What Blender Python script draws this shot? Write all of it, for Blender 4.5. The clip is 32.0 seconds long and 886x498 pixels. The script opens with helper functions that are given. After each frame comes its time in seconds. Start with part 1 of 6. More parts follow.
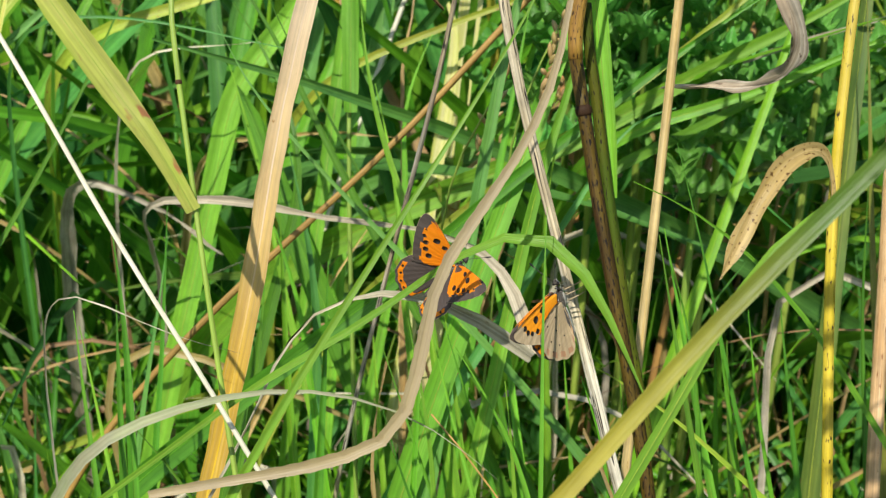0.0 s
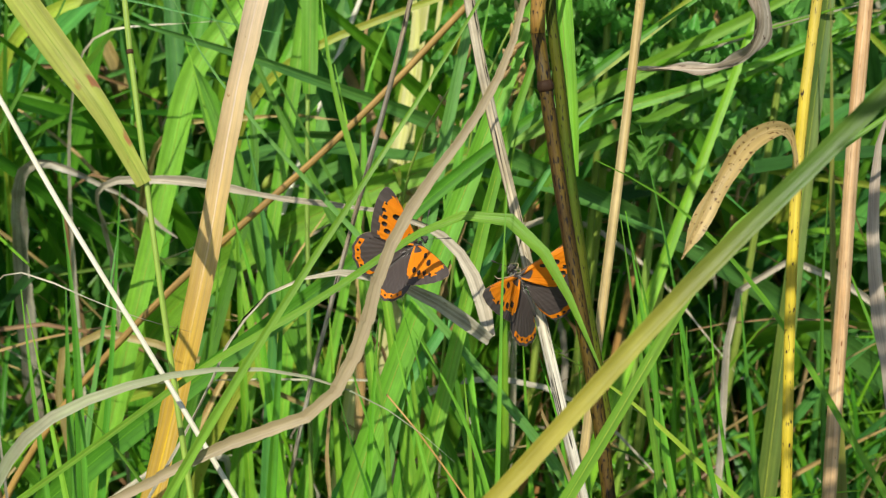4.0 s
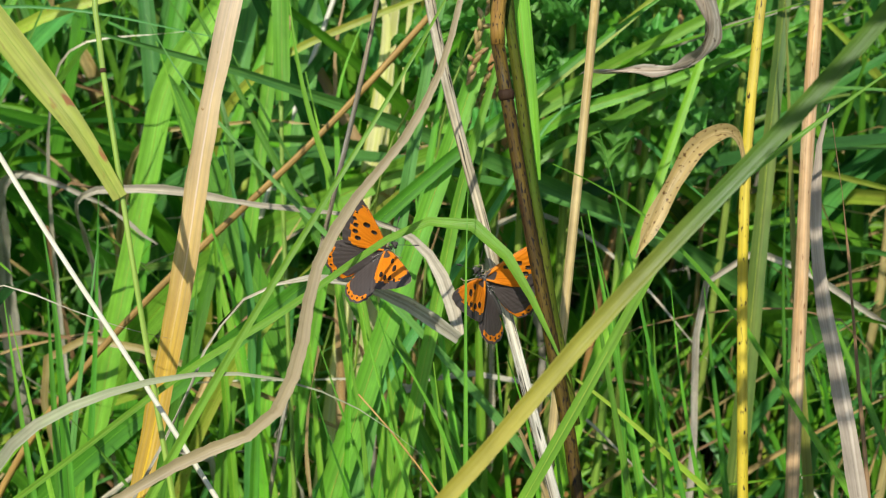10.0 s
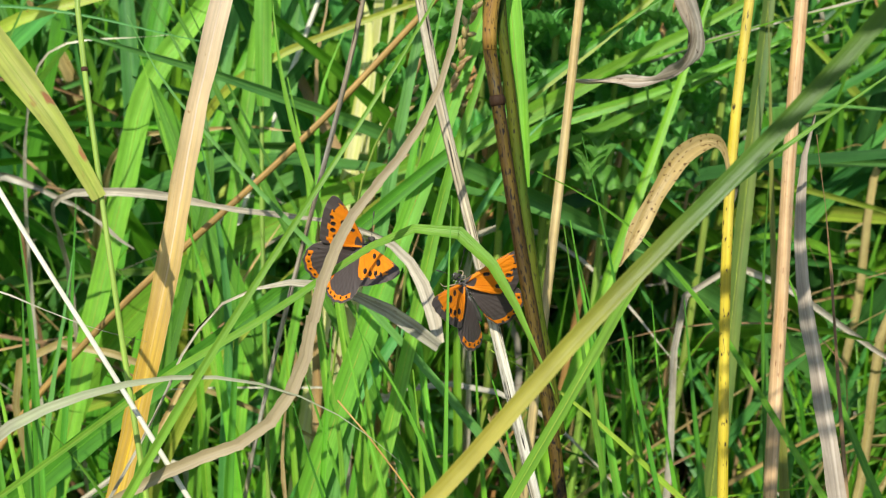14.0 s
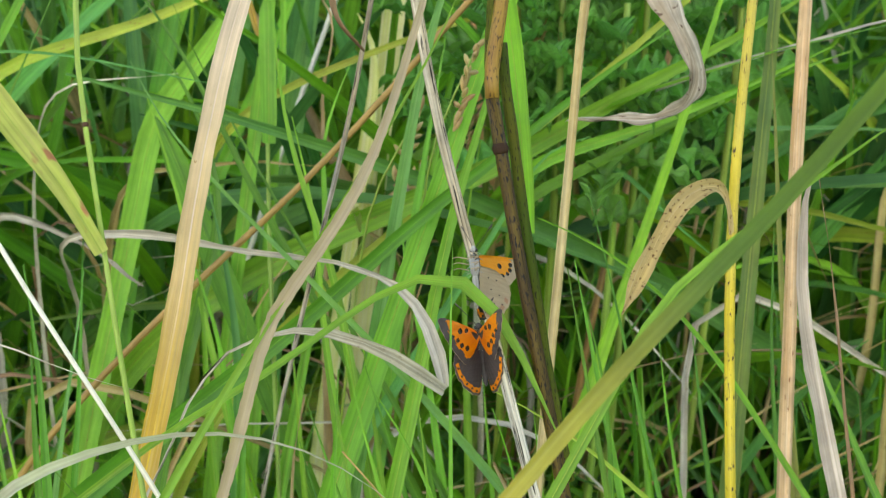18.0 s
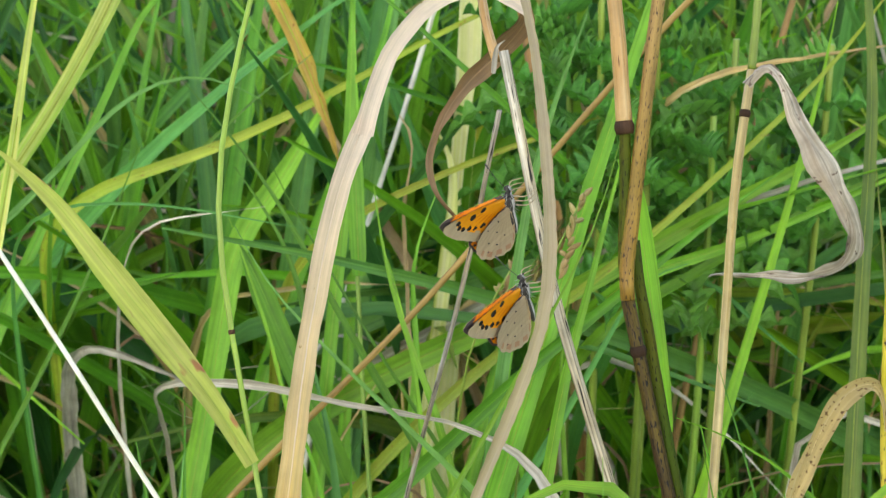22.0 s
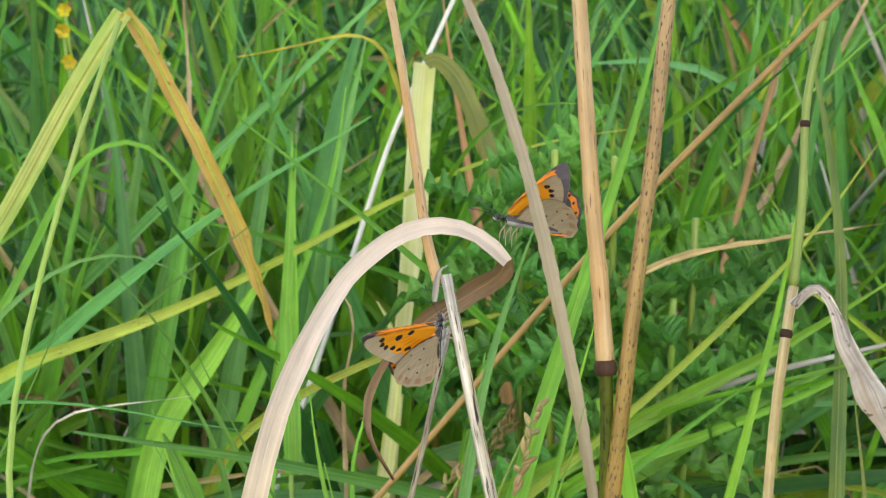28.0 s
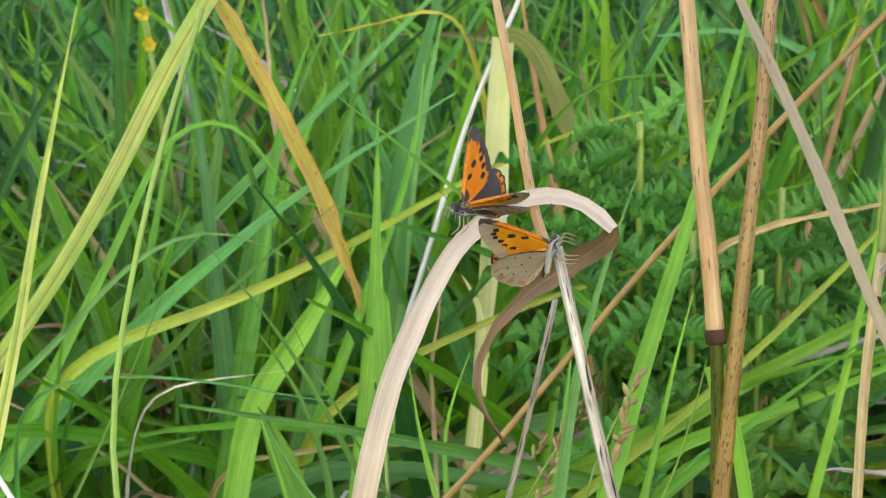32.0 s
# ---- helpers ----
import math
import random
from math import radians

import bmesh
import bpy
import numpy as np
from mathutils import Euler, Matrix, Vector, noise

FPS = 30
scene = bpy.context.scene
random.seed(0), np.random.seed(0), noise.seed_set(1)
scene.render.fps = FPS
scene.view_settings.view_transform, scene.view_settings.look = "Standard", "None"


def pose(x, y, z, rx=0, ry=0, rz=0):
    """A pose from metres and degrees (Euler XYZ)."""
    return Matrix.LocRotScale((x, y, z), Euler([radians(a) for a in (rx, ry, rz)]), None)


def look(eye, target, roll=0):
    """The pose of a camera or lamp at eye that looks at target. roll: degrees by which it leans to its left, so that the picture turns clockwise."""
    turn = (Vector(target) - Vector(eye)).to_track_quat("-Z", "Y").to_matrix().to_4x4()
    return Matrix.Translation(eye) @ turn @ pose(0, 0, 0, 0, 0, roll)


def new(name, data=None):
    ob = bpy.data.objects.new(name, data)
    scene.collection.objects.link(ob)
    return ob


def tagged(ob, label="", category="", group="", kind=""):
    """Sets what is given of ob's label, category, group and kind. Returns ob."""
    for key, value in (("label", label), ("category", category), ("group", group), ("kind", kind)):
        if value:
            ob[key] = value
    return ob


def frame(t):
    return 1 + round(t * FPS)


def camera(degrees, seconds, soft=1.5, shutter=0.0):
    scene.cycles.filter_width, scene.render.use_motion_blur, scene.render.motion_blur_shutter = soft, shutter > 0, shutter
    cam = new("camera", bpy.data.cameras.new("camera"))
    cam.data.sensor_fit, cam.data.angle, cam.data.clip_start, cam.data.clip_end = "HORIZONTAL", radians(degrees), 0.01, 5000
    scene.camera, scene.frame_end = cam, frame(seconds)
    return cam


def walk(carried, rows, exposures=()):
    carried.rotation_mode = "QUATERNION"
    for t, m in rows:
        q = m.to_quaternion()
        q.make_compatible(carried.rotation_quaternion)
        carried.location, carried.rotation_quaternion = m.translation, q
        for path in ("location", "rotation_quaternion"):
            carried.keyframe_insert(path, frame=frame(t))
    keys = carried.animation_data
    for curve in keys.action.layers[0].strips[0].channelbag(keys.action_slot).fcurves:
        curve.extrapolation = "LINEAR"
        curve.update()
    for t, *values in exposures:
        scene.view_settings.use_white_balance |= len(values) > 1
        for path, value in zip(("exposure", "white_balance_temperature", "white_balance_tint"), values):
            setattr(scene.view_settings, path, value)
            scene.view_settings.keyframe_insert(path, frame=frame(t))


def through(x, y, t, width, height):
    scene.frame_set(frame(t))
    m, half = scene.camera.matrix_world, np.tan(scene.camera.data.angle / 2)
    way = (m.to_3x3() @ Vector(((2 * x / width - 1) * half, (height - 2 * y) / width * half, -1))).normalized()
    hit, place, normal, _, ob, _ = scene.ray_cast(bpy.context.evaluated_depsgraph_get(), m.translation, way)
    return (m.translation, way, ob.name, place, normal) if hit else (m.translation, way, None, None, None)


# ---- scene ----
cam = camera(40, 32.0, soft=1.2)
cam.data.dof.use_dof, cam.data.dof.focus_distance, cam.data.dof.aperture_fstop = True, 0.3, 46
PATH = [
    (0, (0.0116, -0.0040, 0.5702), (0.0106, 0.3539, 0.3914), -0.17),
    (0.5, (0.0102, -0.0053, 0.5718), (0.0111, 0.3522, 0.3924), -0.37),
    (1, (0.0098, -0.0039, 0.5680), (0.0155, 0.3536, 0.3887), 0.32),
    (1.5, (0.0101, -0.0037, 0.5665), (0.0206, 0.3521, 0.3841), 0.71),
    (2, (0.0115, -0.0016, 0.5659), (0.0243, 0.3555, 0.3862), 1.08),
    (2.5, (0.0125, -0.0016, 0.5674), (0.0253, 0.3558, 0.3881), 1.05),
    (4.5, (0.0123, -0.0001, 0.5631), (0.0241, 0.3567, 0.3828), 1.42),
    (5, (0.0131, -0.0007, 0.5635), (0.0245, 0.3565, 0.3840), 1.27),
    (5.5, (0.0129, -0.0008, 0.5643), (0.0240, 0.3579, 0.3877), 0.23),
    (6, (0.0120, 0.0005, 0.5647), (0.0285, 0.3597, 0.3893), 0.01),
    (6.5, (0.0123, -0.0005, 0.5638), (0.0344, 0.3582, 0.3881), 0.47),
    (7, (0.0115, -0.0013, 0.5632), (0.0346, 0.3576, 0.3882), 0.74),
    (7.5, (0.0115, -0.0024, 0.5642), (0.0345, 0.3561, 0.3884), 0.83),
    (8, (0.0107, -0.0023, 0.5640), (0.0316, 0.3555, 0.3865), 0.90),
    (8.5, (0.0119, -0.0045, 0.5655), (0.0318, 0.3528, 0.3868), 0.70),
    (9, (0.0122, -0.0038, 0.5653), (0.0333, 0.3535, 0.3868), 0.92),
    (9.5, (0.0139, -0.0058, 0.5671), (0.0345, 0.3511, 0.3875), 0.73),
    (10, (0.0166, -0.0103, 0.5715), (0.0335, 0.3456, 0.3896), 0.31),
    (10.5, (0.0148, -0.0084, 0.5696), (0.0331, 0.3474, 0.3877), 0.82),
    (11, (0.0156, -0.0083, 0.5692), (0.0365, 0.3480, 0.3885), 1.03),
    (11.5, (0.0162, -0.0078, 0.5694), (0.0384, 0.3490, 0.3901), 1.11),
    (12, (0.0159, -0.0086, 0.5696), (0.0388, 0.3486, 0.3910), 1.29),
    (12.5, (0.0157, -0.0064, 0.5683), (0.0404, 0.3507, 0.3898), 1.52),
    (13, (0.0148, -0.0086, 0.5691), (0.0401, 0.3485, 0.3907), 1.92),
    (13.5, (0.0148, -0.0091, 0.5690), (0.0398, 0.3485, 0.3916), 1.87),
    (15.5, (0.0164, -0.0082, 0.5687), (0.0423, 0.3482, 0.3890), 1.62),
    (16, (0.0166, -0.0080, 0.5693), (0.0425, 0.3490, 0.3909), 1.70),
    (16.5, (0.0163, -0.0084, 0.5723), (0.0408, 0.3495, 0.3954), 1.29),
    (17, (0.0169, -0.0073, 0.5727), (0.0404, 0.3509, 0.3962), 1.19),
    (17.5, (0.0177, -0.0061, 0.5736), (0.0404, 0.3526, 0.3981), 0.98),
    (18, (0.0184, -0.0052, 0.5767), (0.0383, 0.3544, 0.4026), 0.43),
    (18.5, (0.0201, -0.0037, 0.5803), (0.0386, 0.3575, 0.4093), 0.22),
    (19, (0.0200, -0.0031, 0.5857), (0.0350, 0.3580, 0.4144), -0.37),
    (19.5, (0.0204, -0.0035, 0.5888), (0.0308, 0.3570, 0.4158), -0.65),
    (20, (0.0191, -0.0006, 0.5943), (0.0234, 0.3601, 0.4215), -1.26),
    (20.5, (0.0120, 0.0015, 0.5963), (0.0169, 0.3623, 0.4238), -1.18),
    (21, (0.0088, 0.0065, 0.6025), (0.0126, 0.3687, 0.4329), -1.53),
    (21.5, (0.0021, 0.0110, 0.6052), (0.0090, 0.3749, 0.4394), -1.58),
    (22, (-0.0062, 0.0202, 0.6118), (0.0043, 0.3842, 0.4463), -2.02),
    (22.5, (-0.0101, 0.0277, 0.6131), (-0.0003, 0.3934, 0.4513), -2.03),
    (23, (-0.0107, 0.0391, 0.6148), (-0.0038, 0.4058, 0.4553), -2.29),
    (23.5, (-0.0114, 0.0406, 0.6167), (-0.0048, 0.4096, 0.4625), -2.41),
    (24, (-0.0112, 0.0495, 0.6154), (-0.0059, 0.4196, 0.4637), -2.30),
    (24.5, (-0.0101, 0.0584, 0.6170), (-0.0045, 0.4310, 0.4715), -2.38),
    (25, (-0.0097, 0.0630, 0.6197), (-0.0003, 0.4382, 0.4811), -2.41),
    (25.5, (-0.0063, 0.0658, 0.6201), (0.0094, 0.4421, 0.4854), -2.67),
    (26, (-0.0039, 0.0630, 0.6216), (0.0164, 0.4399, 0.4892), -2.00),
    (26.5, (-0.0019, 0.0653, 0.6221), (0.0230, 0.4433, 0.4937), -1.60),
    (28.5, (-0.0066, 0.0625, 0.6220), (0.0266, 0.4401, 0.4942), -0.02),
    (29, (-0.0166, 0.0635, 0.6212), (0.0228, 0.4410, 0.4950), -0.23),
    (29.5, (-0.0166, 0.0597, 0.6215), (0.0223, 0.4379, 0.4971), -0.28),
    (30, (-0.0110, 0.0629, 0.6217), (0.0235, 0.4409, 0.4954), -0.14),
    (30.5, (-0.0145, 0.0604, 0.6198), (0.0119, 0.4377, 0.4897), -0.49),
    (31, (-0.0175, 0.0574, 0.6214), (0.0037, 0.4336, 0.4871), -1.43),
    (31.5, (-0.0175, 0.0595, 0.6215), (-0.0037, 0.4366, 0.4887), -1.75),
    (32, (-0.0161, 0.0584, 0.6237), (-0.0050, 0.4347, 0.4884), -2.24),
]
walk(cam, [(t, look(eye, target, roll)) for t, eye, target, roll in PATH],
     exposures=[(0, 0.2, 6500, 4), (5, 0.12, 6500, 4), (9, 0.1, 6200, 4), (12, 0.32, 6200, 4), (14.8, 0.35, 6300, 4), (15.2, 2.28, 8000, 5), (19, 2.28, 8000, 5), (23, 2.28, 8000, 8), (26, 2.3, 7750, 13), (32, 2.28, 7600, 13)])

# ---- light: high sun, soft blue sky ----
SUN_ELEVATION, SUN_AZIMUTH = radians(52), radians(200)
world = bpy.data.worlds.new("sky")
scene.world = world
world.use_nodes = True
sky = world.node_tree.nodes.new("ShaderNodeTexSky")
sky.sky_type, sky.sun_disc = "NISHITA", False
sky.sun_elevation, sky.sun_rotation = SUN_ELEVATION, SUN_AZIMUTH
world.node_tree.nodes["Background"].inputs[1].default_value = 0.12
world.node_tree.links.new(sky.outputs[0], world.node_tree.nodes["Background"].inputs[0])
sun = new("sun", bpy.data.lights.new("sun", "SUN"))
sun.data.energy, sun.data.angle, sun.data.color = 4.5, radians(0.55), (1, 0.95, 0.86)
SUN_WAY = Vector((math.sin(SUN_AZIMUTH) * math.cos(SUN_ELEVATION), math.cos(SUN_AZIMUTH) * math.cos(SUN_ELEVATION), math.sin(SUN_ELEVATION)))
sun.rotation_euler = SUN_WAY.to_track_quat("Z", "Y").to_euler()

# ---- materials ----
MATERIALS = {}


def leaf_material(name, base, second, streak, spot=None, gloss=0.4, through=0.35, spots=0.0, scale=1.0, patches=(120, 28), flecks=(700, 300), foot=None, grain=0.28, vary=1.0, sheen=0.32):
    """A leaf: long fibres along its length (UV y), patches of a second colour, flecks, and light passing through."""
    m = bpy.data.materials.new(name)
    m.use_nodes = True
    n, l = m.node_tree.nodes, m.node_tree.links
    bsdf, out = n["Principled BSDF"], n["Material Output"]
    uv = n.new("ShaderNodeUVMap")
    info = n.new("ShaderNodeObjectInfo")
    geo = n.new("ShaderNodeNewGeometry")
    rnd = n.new("ShaderNodeMath"); rnd.operation = "ADD"
    l.new(info.outputs["Random"], rnd.inputs[0]); l.new(geo.outputs["Random Per Island"], rnd.inputs[1])
    if not vary:
        rnd.operation = "MINIMUM"
        for k in (0, 1):
            l.remove(rnd.inputs[k].links[0])
            rnd.inputs[k].default_value = 0.5
    offset = n.new("ShaderNodeCombineXYZ")
    l.new(rnd.outputs[0], offset.inputs[2])
    big = n.new("ShaderNodeVectorMath"); big.operation = "MULTIPLY_ADD"
    l.new(offset.outputs[0], big.inputs[0])
    big.inputs[1].default_value = (0, 0, 40)
    l.new(uv.outputs[0], big.inputs[2])

    def texture(sx, sy, detail, rough):
        mp = n.new("ShaderNodeMapping"); mp.inputs["Scale"].default_value = (sx * scale, sy * scale, 1)
        l.new(big.outputs[0], mp.inputs[0])
        t = n.new("ShaderNodeTexNoise"); t.inputs["Scale"].default_value = 1.0
        t.inputs["Detail"].default_value, t.inputs["Roughness"].default_value = detail, rough
        l.new(mp.outputs[0], t.inputs["Vector"])
        return t

    def ramp(source, lo, hi):
        r = n.new("ShaderNodeMapRange"); r.inputs[1].default_value, r.inputs[2].default_value = lo, hi
        l.new(source, r.inputs[0])
        return r.outputs[0]

    def mix(fac, a, b):
        x = n.new("ShaderNodeMix"); x.data_type = "RGBA"
        l.new(fac, x.inputs[0])
        for socket, value in ((x.inputs[6], a), (x.inputs[7], b)):
            if isinstance(value, tuple):
                socket.default_value = (*value, 1)
            else:
                l.new(value, socket)
        return x.outputs[2]

    fibre = texture(1700, 14, 3, 0.65)
    streaks = texture(650, 6, 4, 0.7)
    stains = texture(90, 60, 5, 0.65)
    patch = texture(*patches, 4, 0.6)
    colour = mix(ramp(patch.outputs[0], 0.35, 0.68), base, second)
    thin = n.new("ShaderNodeMath"); thin.operation = "MULTIPLY"; thin.inputs[1].default_value = 0.5
    l.new(ramp(fibre.outputs[0], 0.5, 0.66), thin.inputs[0])
    colour = mix(thin.outputs[0], colour, streak)
    if foot:
        along = n.new("ShaderNodeSeparateXYZ")
        l.new(uv.outputs[0], along.inputs[0])
        colour = mix(ramp(along.outputs[1], foot[1], foot[2]), colour, foot[0])
    if spot:
        fleck = texture(*flecks, 2, 0.55)
        colour = mix(ramp(fleck.outputs[0], 0.66 - spots, 0.72 - spots), colour, spot)
    tint = n.new("ShaderNodeHueSaturation")
    f = n.new("ShaderNodeMath"); f.operation = "FRACT"; l.new(rnd.outputs[0], f.inputs[0])
    h = n.new("ShaderNodeMapRange"); h.inputs[3].default_value, h.inputs[4].default_value = 0.485, 0.515
    l.new(f.outputs[0], h.inputs[0]); l.new(h.outputs[0], tint.inputs["Hue"])
    g = n.new("ShaderNodeMath"); g.operation = "MULTIPLY"; g.inputs[1].default_value = 7.31
    l.new(rnd.outputs[0], g.inputs[0])
    g2 = n.new("ShaderNodeMath"); g2.operation = "FRACT"; l.new(g.outputs[0], g2.inputs[0])
    v = n.new("ShaderNodeMapRange"); v.inputs[3].default_value, v.inputs[4].default_value = 0.75, 1.25
    l.new(g2.outputs[0], v.inputs[0])
    worn = v.outputs[0]
    for source, lo, hi in ((streaks, 1 - grain, 1 + grain), (stains, 1 - 0.6 * grain, 1 + 0.6 * grain)):
        r = n.new("ShaderNodeMapRange"); r.inputs[1].default_value, r.inputs[2].default_value = 0.3, 0.7
        r.inputs[3].default_value, r.inputs[4].default_value = lo, hi
        l.new(source.outputs[0], r.inputs[0])
        times = n.new("ShaderNodeMath"); times.operation = "MULTIPLY"
        l.new(worn, times.inputs[0]); l.new(r.outputs[0], times.inputs[1])
        worn = times.outputs[0]
    l.new(worn, tint.inputs["Value"])
    l.new(colour, tint.inputs["Color"])
    l.new(tint.outputs[0], bsdf.inputs["Base Color"])
    bsdf.inputs["Roughness"].default_value = gloss
    bsdf.inputs["Specular IOR Level"].default_value = sheen
    bump = n.new("ShaderNodeBump"); bump.inputs["Strength"].default_value, bump.inputs["Distance"].default_value = 0.45, 0.0005
    l.new(fibre.outputs[0], bump.inputs["Height"]); l.new(bump.outputs[0], bsdf.inputs["Normal"])
    if through:
        tr = n.new("ShaderNodeBsdfTranslucent")
        l.new(tint.outputs[0], tr.inputs[0])
        both = n.new("ShaderNodeMixShader"); both.inputs[0].default_value = through
        l.new(bsdf.outputs[0], both.inputs[1]); l.new(tr.outputs[0], both.inputs[2])
        l.new(both.outputs[0], out.inputs[0])
    MATERIALS[name] = m
    return m


leaf_material("green", (0.115, 0.3, 0.02), (0.085, 0.235, 0.02), (0.165, 0.37, 0.032))
leaf_material("bright", (0.185, 0.41, 0.02), (0.135, 0.34, 0.02), (0.245, 0.47, 0.034))
leaf_material("fresh", (0.22, 0.46, 0.035), (0.165, 0.39, 0.03), (0.29, 0.52, 0.06), through=0.4)
leaf_material("cream", (0.74, 0.66, 0.3), (0.62, 0.6, 0.12), (0.8, 0.74, 0.48), patches=(420, 6), grain=0.12)
leaf_material("blue", (0.1, 0.28, 0.06), (0.12, 0.3, 0.05), (0.19, 0.4, 0.09))
leaf_material("olive", (0.16, 0.22, 0.03), (0.09, 0.16, 0.03), (0.25, 0.26, 0.06))
leaf_material("oliveleaf", (0.22, 0.2, 0.03), (0.15, 0.18, 0.03), (0.3, 0.28, 0.07))
leaf_material("yellowgreen", (0.30, 0.42, 0.03), (0.4, 0.42, 0.06), (0.45, 0.5, 0.08), (0.33, 0.17, 0.04), spots=0.0, patches=(200, 14))
leaf_material("yellow", (0.6, 0.52, 0.12), (0.3, 0.46, 0.04), (0.72, 0.62, 0.26), (0.4, 0.24, 0.08), spots=-0.06, patches=(420, 8))
leaf_material("orangeleaf", (0.6, 0.34, 0.05), (0.5, 0.44, 0.06), (0.68, 0.46, 0.14), (0.32, 0.12, 0.03), spots=0.0, patches=(420, 10))
leaf_material("paleleaf", (0.36, 0.4, 0.22), (0.42, 0.38, 0.25), (0.5, 0.5, 0.35))
leaf_material("reed", (0.5, 0.29, 0.05), (0.58, 0.36, 0.03), (0.58, 0.4, 0.15), (0.34, 0.17, 0.05), spots=-0.06, through=0.25, patches=(420, 5), foot=((0.66, 0.51, 0.38), 0.42, 0.55), vary=0, sheen=0.3, grain=0.2)
leaf_material("reedtop", (0.62, 0.49, 0.35), (0.6, 0.45, 0.3), (0.7, 0.58, 0.44), through=0.25, patches=(420, 6), grain=0.15, vary=0)
leaf_material("fleckleaf", (0.34, 0.46, 0.05), (0.5, 0.5, 0.12), (0.46, 0.54, 0.1), (0.42, 0.2, 0.06), spots=0.03, patches=(160, 20), flecks=(260, 90))
leaf_material("deep", (0.045, 0.15, 0.03), (0.035, 0.12, 0.027), (0.075, 0.2, 0.045))
leaf_material("straw", (0.46, 0.33, 0.14), (0.38, 0.24, 0.08), (0.56, 0.44, 0.23), (0.24, 0.13, 0.05), spots=-0.02, through=0.2, patches=(300, 10), grain=0.4, sheen=0.3)
leaf_material("whiteleaf", (0.5, 0.44, 0.33), (0.38, 0.31, 0.21), (0.66, 0.6, 0.5), (0.22, 0.16, 0.1), through=0.2, grain=0.5, sheen=0.3)
leaf_material("white", (0.66, 0.6, 0.48), (0.58, 0.5, 0.36), (0.75, 0.7, 0.6), through=0)
leaf_material("greyleaf", (0.52, 0.44, 0.33), (0.3, 0.22, 0.14), (0.64, 0.57, 0.47), (0.14, 0.09, 0.06), spots=0.03, through=0.15, patches=(500, 12), grain=0.55, sheen=0.2)
leaf_material("purpleleaf", (0.38, 0.32, 0.235), (0.3, 0.24, 0.17), (0.48, 0.42, 0.33), through=0.15, grain=0.4, sheen=0.2)
leaf_material("spotleaf", (0.46, 0.29, 0.1), (0.52, 0.37, 0.16), (0.56, 0.41, 0.2), (0.14, 0.06, 0.015), spots=0.06, through=0.2, flecks=(1000, 800), grain=0.3)
leaf_material("stick", (0.48, 0.42, 0.34), (0.4, 0.28, 0.16), (0.07, 0.05, 0.035), (0.03, 0.024, 0.02), spots=0.07, gloss=0.8, through=0, patches=(300, 20), flecks=(1800, 90), grain=0.6, sheen=0.2)
leaf_material("tanstem", (0.47, 0.3, 0.13), (0.4, 0.19, 0.05), (0.54, 0.4, 0.21), (0.12, 0.05, 0.015), spots=0.02, through=0, patches=(160, 22), flecks=(2200, 160), grain=0.25, vary=0, sheen=0.25)
leaf_material("spotstem", (0.2, 0.1, 0.025), (0.32, 0.2, 0.03), (0.28, 0.15, 0.04), (0.03, 0.016, 0.008), spots=0.075, through=0, patches=(200, 14), flecks=(2600, 520), foot=((0.43, 0.26, 0.11), 0.03, 0.13), grain=0.35, vary=0, sheen=0.2)
leaf_material("brownstem", (0.034, 0.016, 0.005), (0.1, 0.066, 0.006), (0.06, 0.028, 0.008), (0.007, 0.004, 0.003), spots=0.11, gloss=0.5, through=0, patches=(420, 24), flecks=(1800, 500), grain=0.5, vary=0, sheen=0.2)
leaf_material("yellowstem", (0.55, 0.39, 0.02), (0.5, 0.38, 0.1), (0.58, 0.44, 0.04), (0.05, 0.03, 0.012), spots=0.04, gloss=0.45, through=0, patches=(60, 18), flecks=(1300, 420), grain=0.35, sheen=0.25)
leaf_material("greenstem", (0.22, 0.32, 0.04), (0.2, 0.26, 0.05), (0.3, 0.38, 0.1), through=0)
leaf_material("rust", (0.4, 0.21, 0.06), (0.34, 0.18, 0.05), (0.46, 0.27, 0.1), gloss=0.5, through=0, grain=0.4)
leaf_material("node", (0.035, 0.016, 0.01), (0.06, 0.028, 0.016), (0.08, 0.035, 0.02), through=0, sheen=0.1, gloss=0.6)
leaf_material("greenbrown", (0.04, 0.075, 0.005), (0.08, 0.08, 0.006), (0.04, 0.03, 0.005), (0.01, 0.007, 0.005), spots=0.07, gloss=0.6, through=0, flecks=(2400, 420), vary=0, sheen=0.12)
leaf_material("palestem", (0.54, 0.38, 0.18), (0.48, 0.29, 0.1), (0.62, 0.48, 0.28), (0.24, 0.12, 0.04), spots=0.0, through=0, flecks=(1400, 200), grain=0.4, sheen=0.25)
leaf_material("biggreen", (0.5, 0.4, 0.05), (0.42, 0.36, 0.05), (0.55, 0.45, 0.1), foot=((0.1, 0.17, 0.02), 0.55, 0.6))
leaf_material("petal", (0.7, 0.5, 0.02), (0.62, 0.42, 0.02), (0.72, 0.55, 0.05), grain=0.1)
leaf_material("underside", (0.24, 0.14, 0.065), (0.18, 0.1, 0.045), (0.32, 0.2, 0.1), through=0.15, grain=0.4, vary=0, sheen=0.25)
leaf_material("thistle", (0.11, 0.31, 0.05), (0.14, 0.36, 0.055), (0.2, 0.42, 0.09), gloss=0.35)
leaf_material("body", (0.05, 0.042, 0.036), (0.075, 0.064, 0.056), (0.12, 0.105, 0.095), gloss=0.9, through=0, scale=3, vary=0)
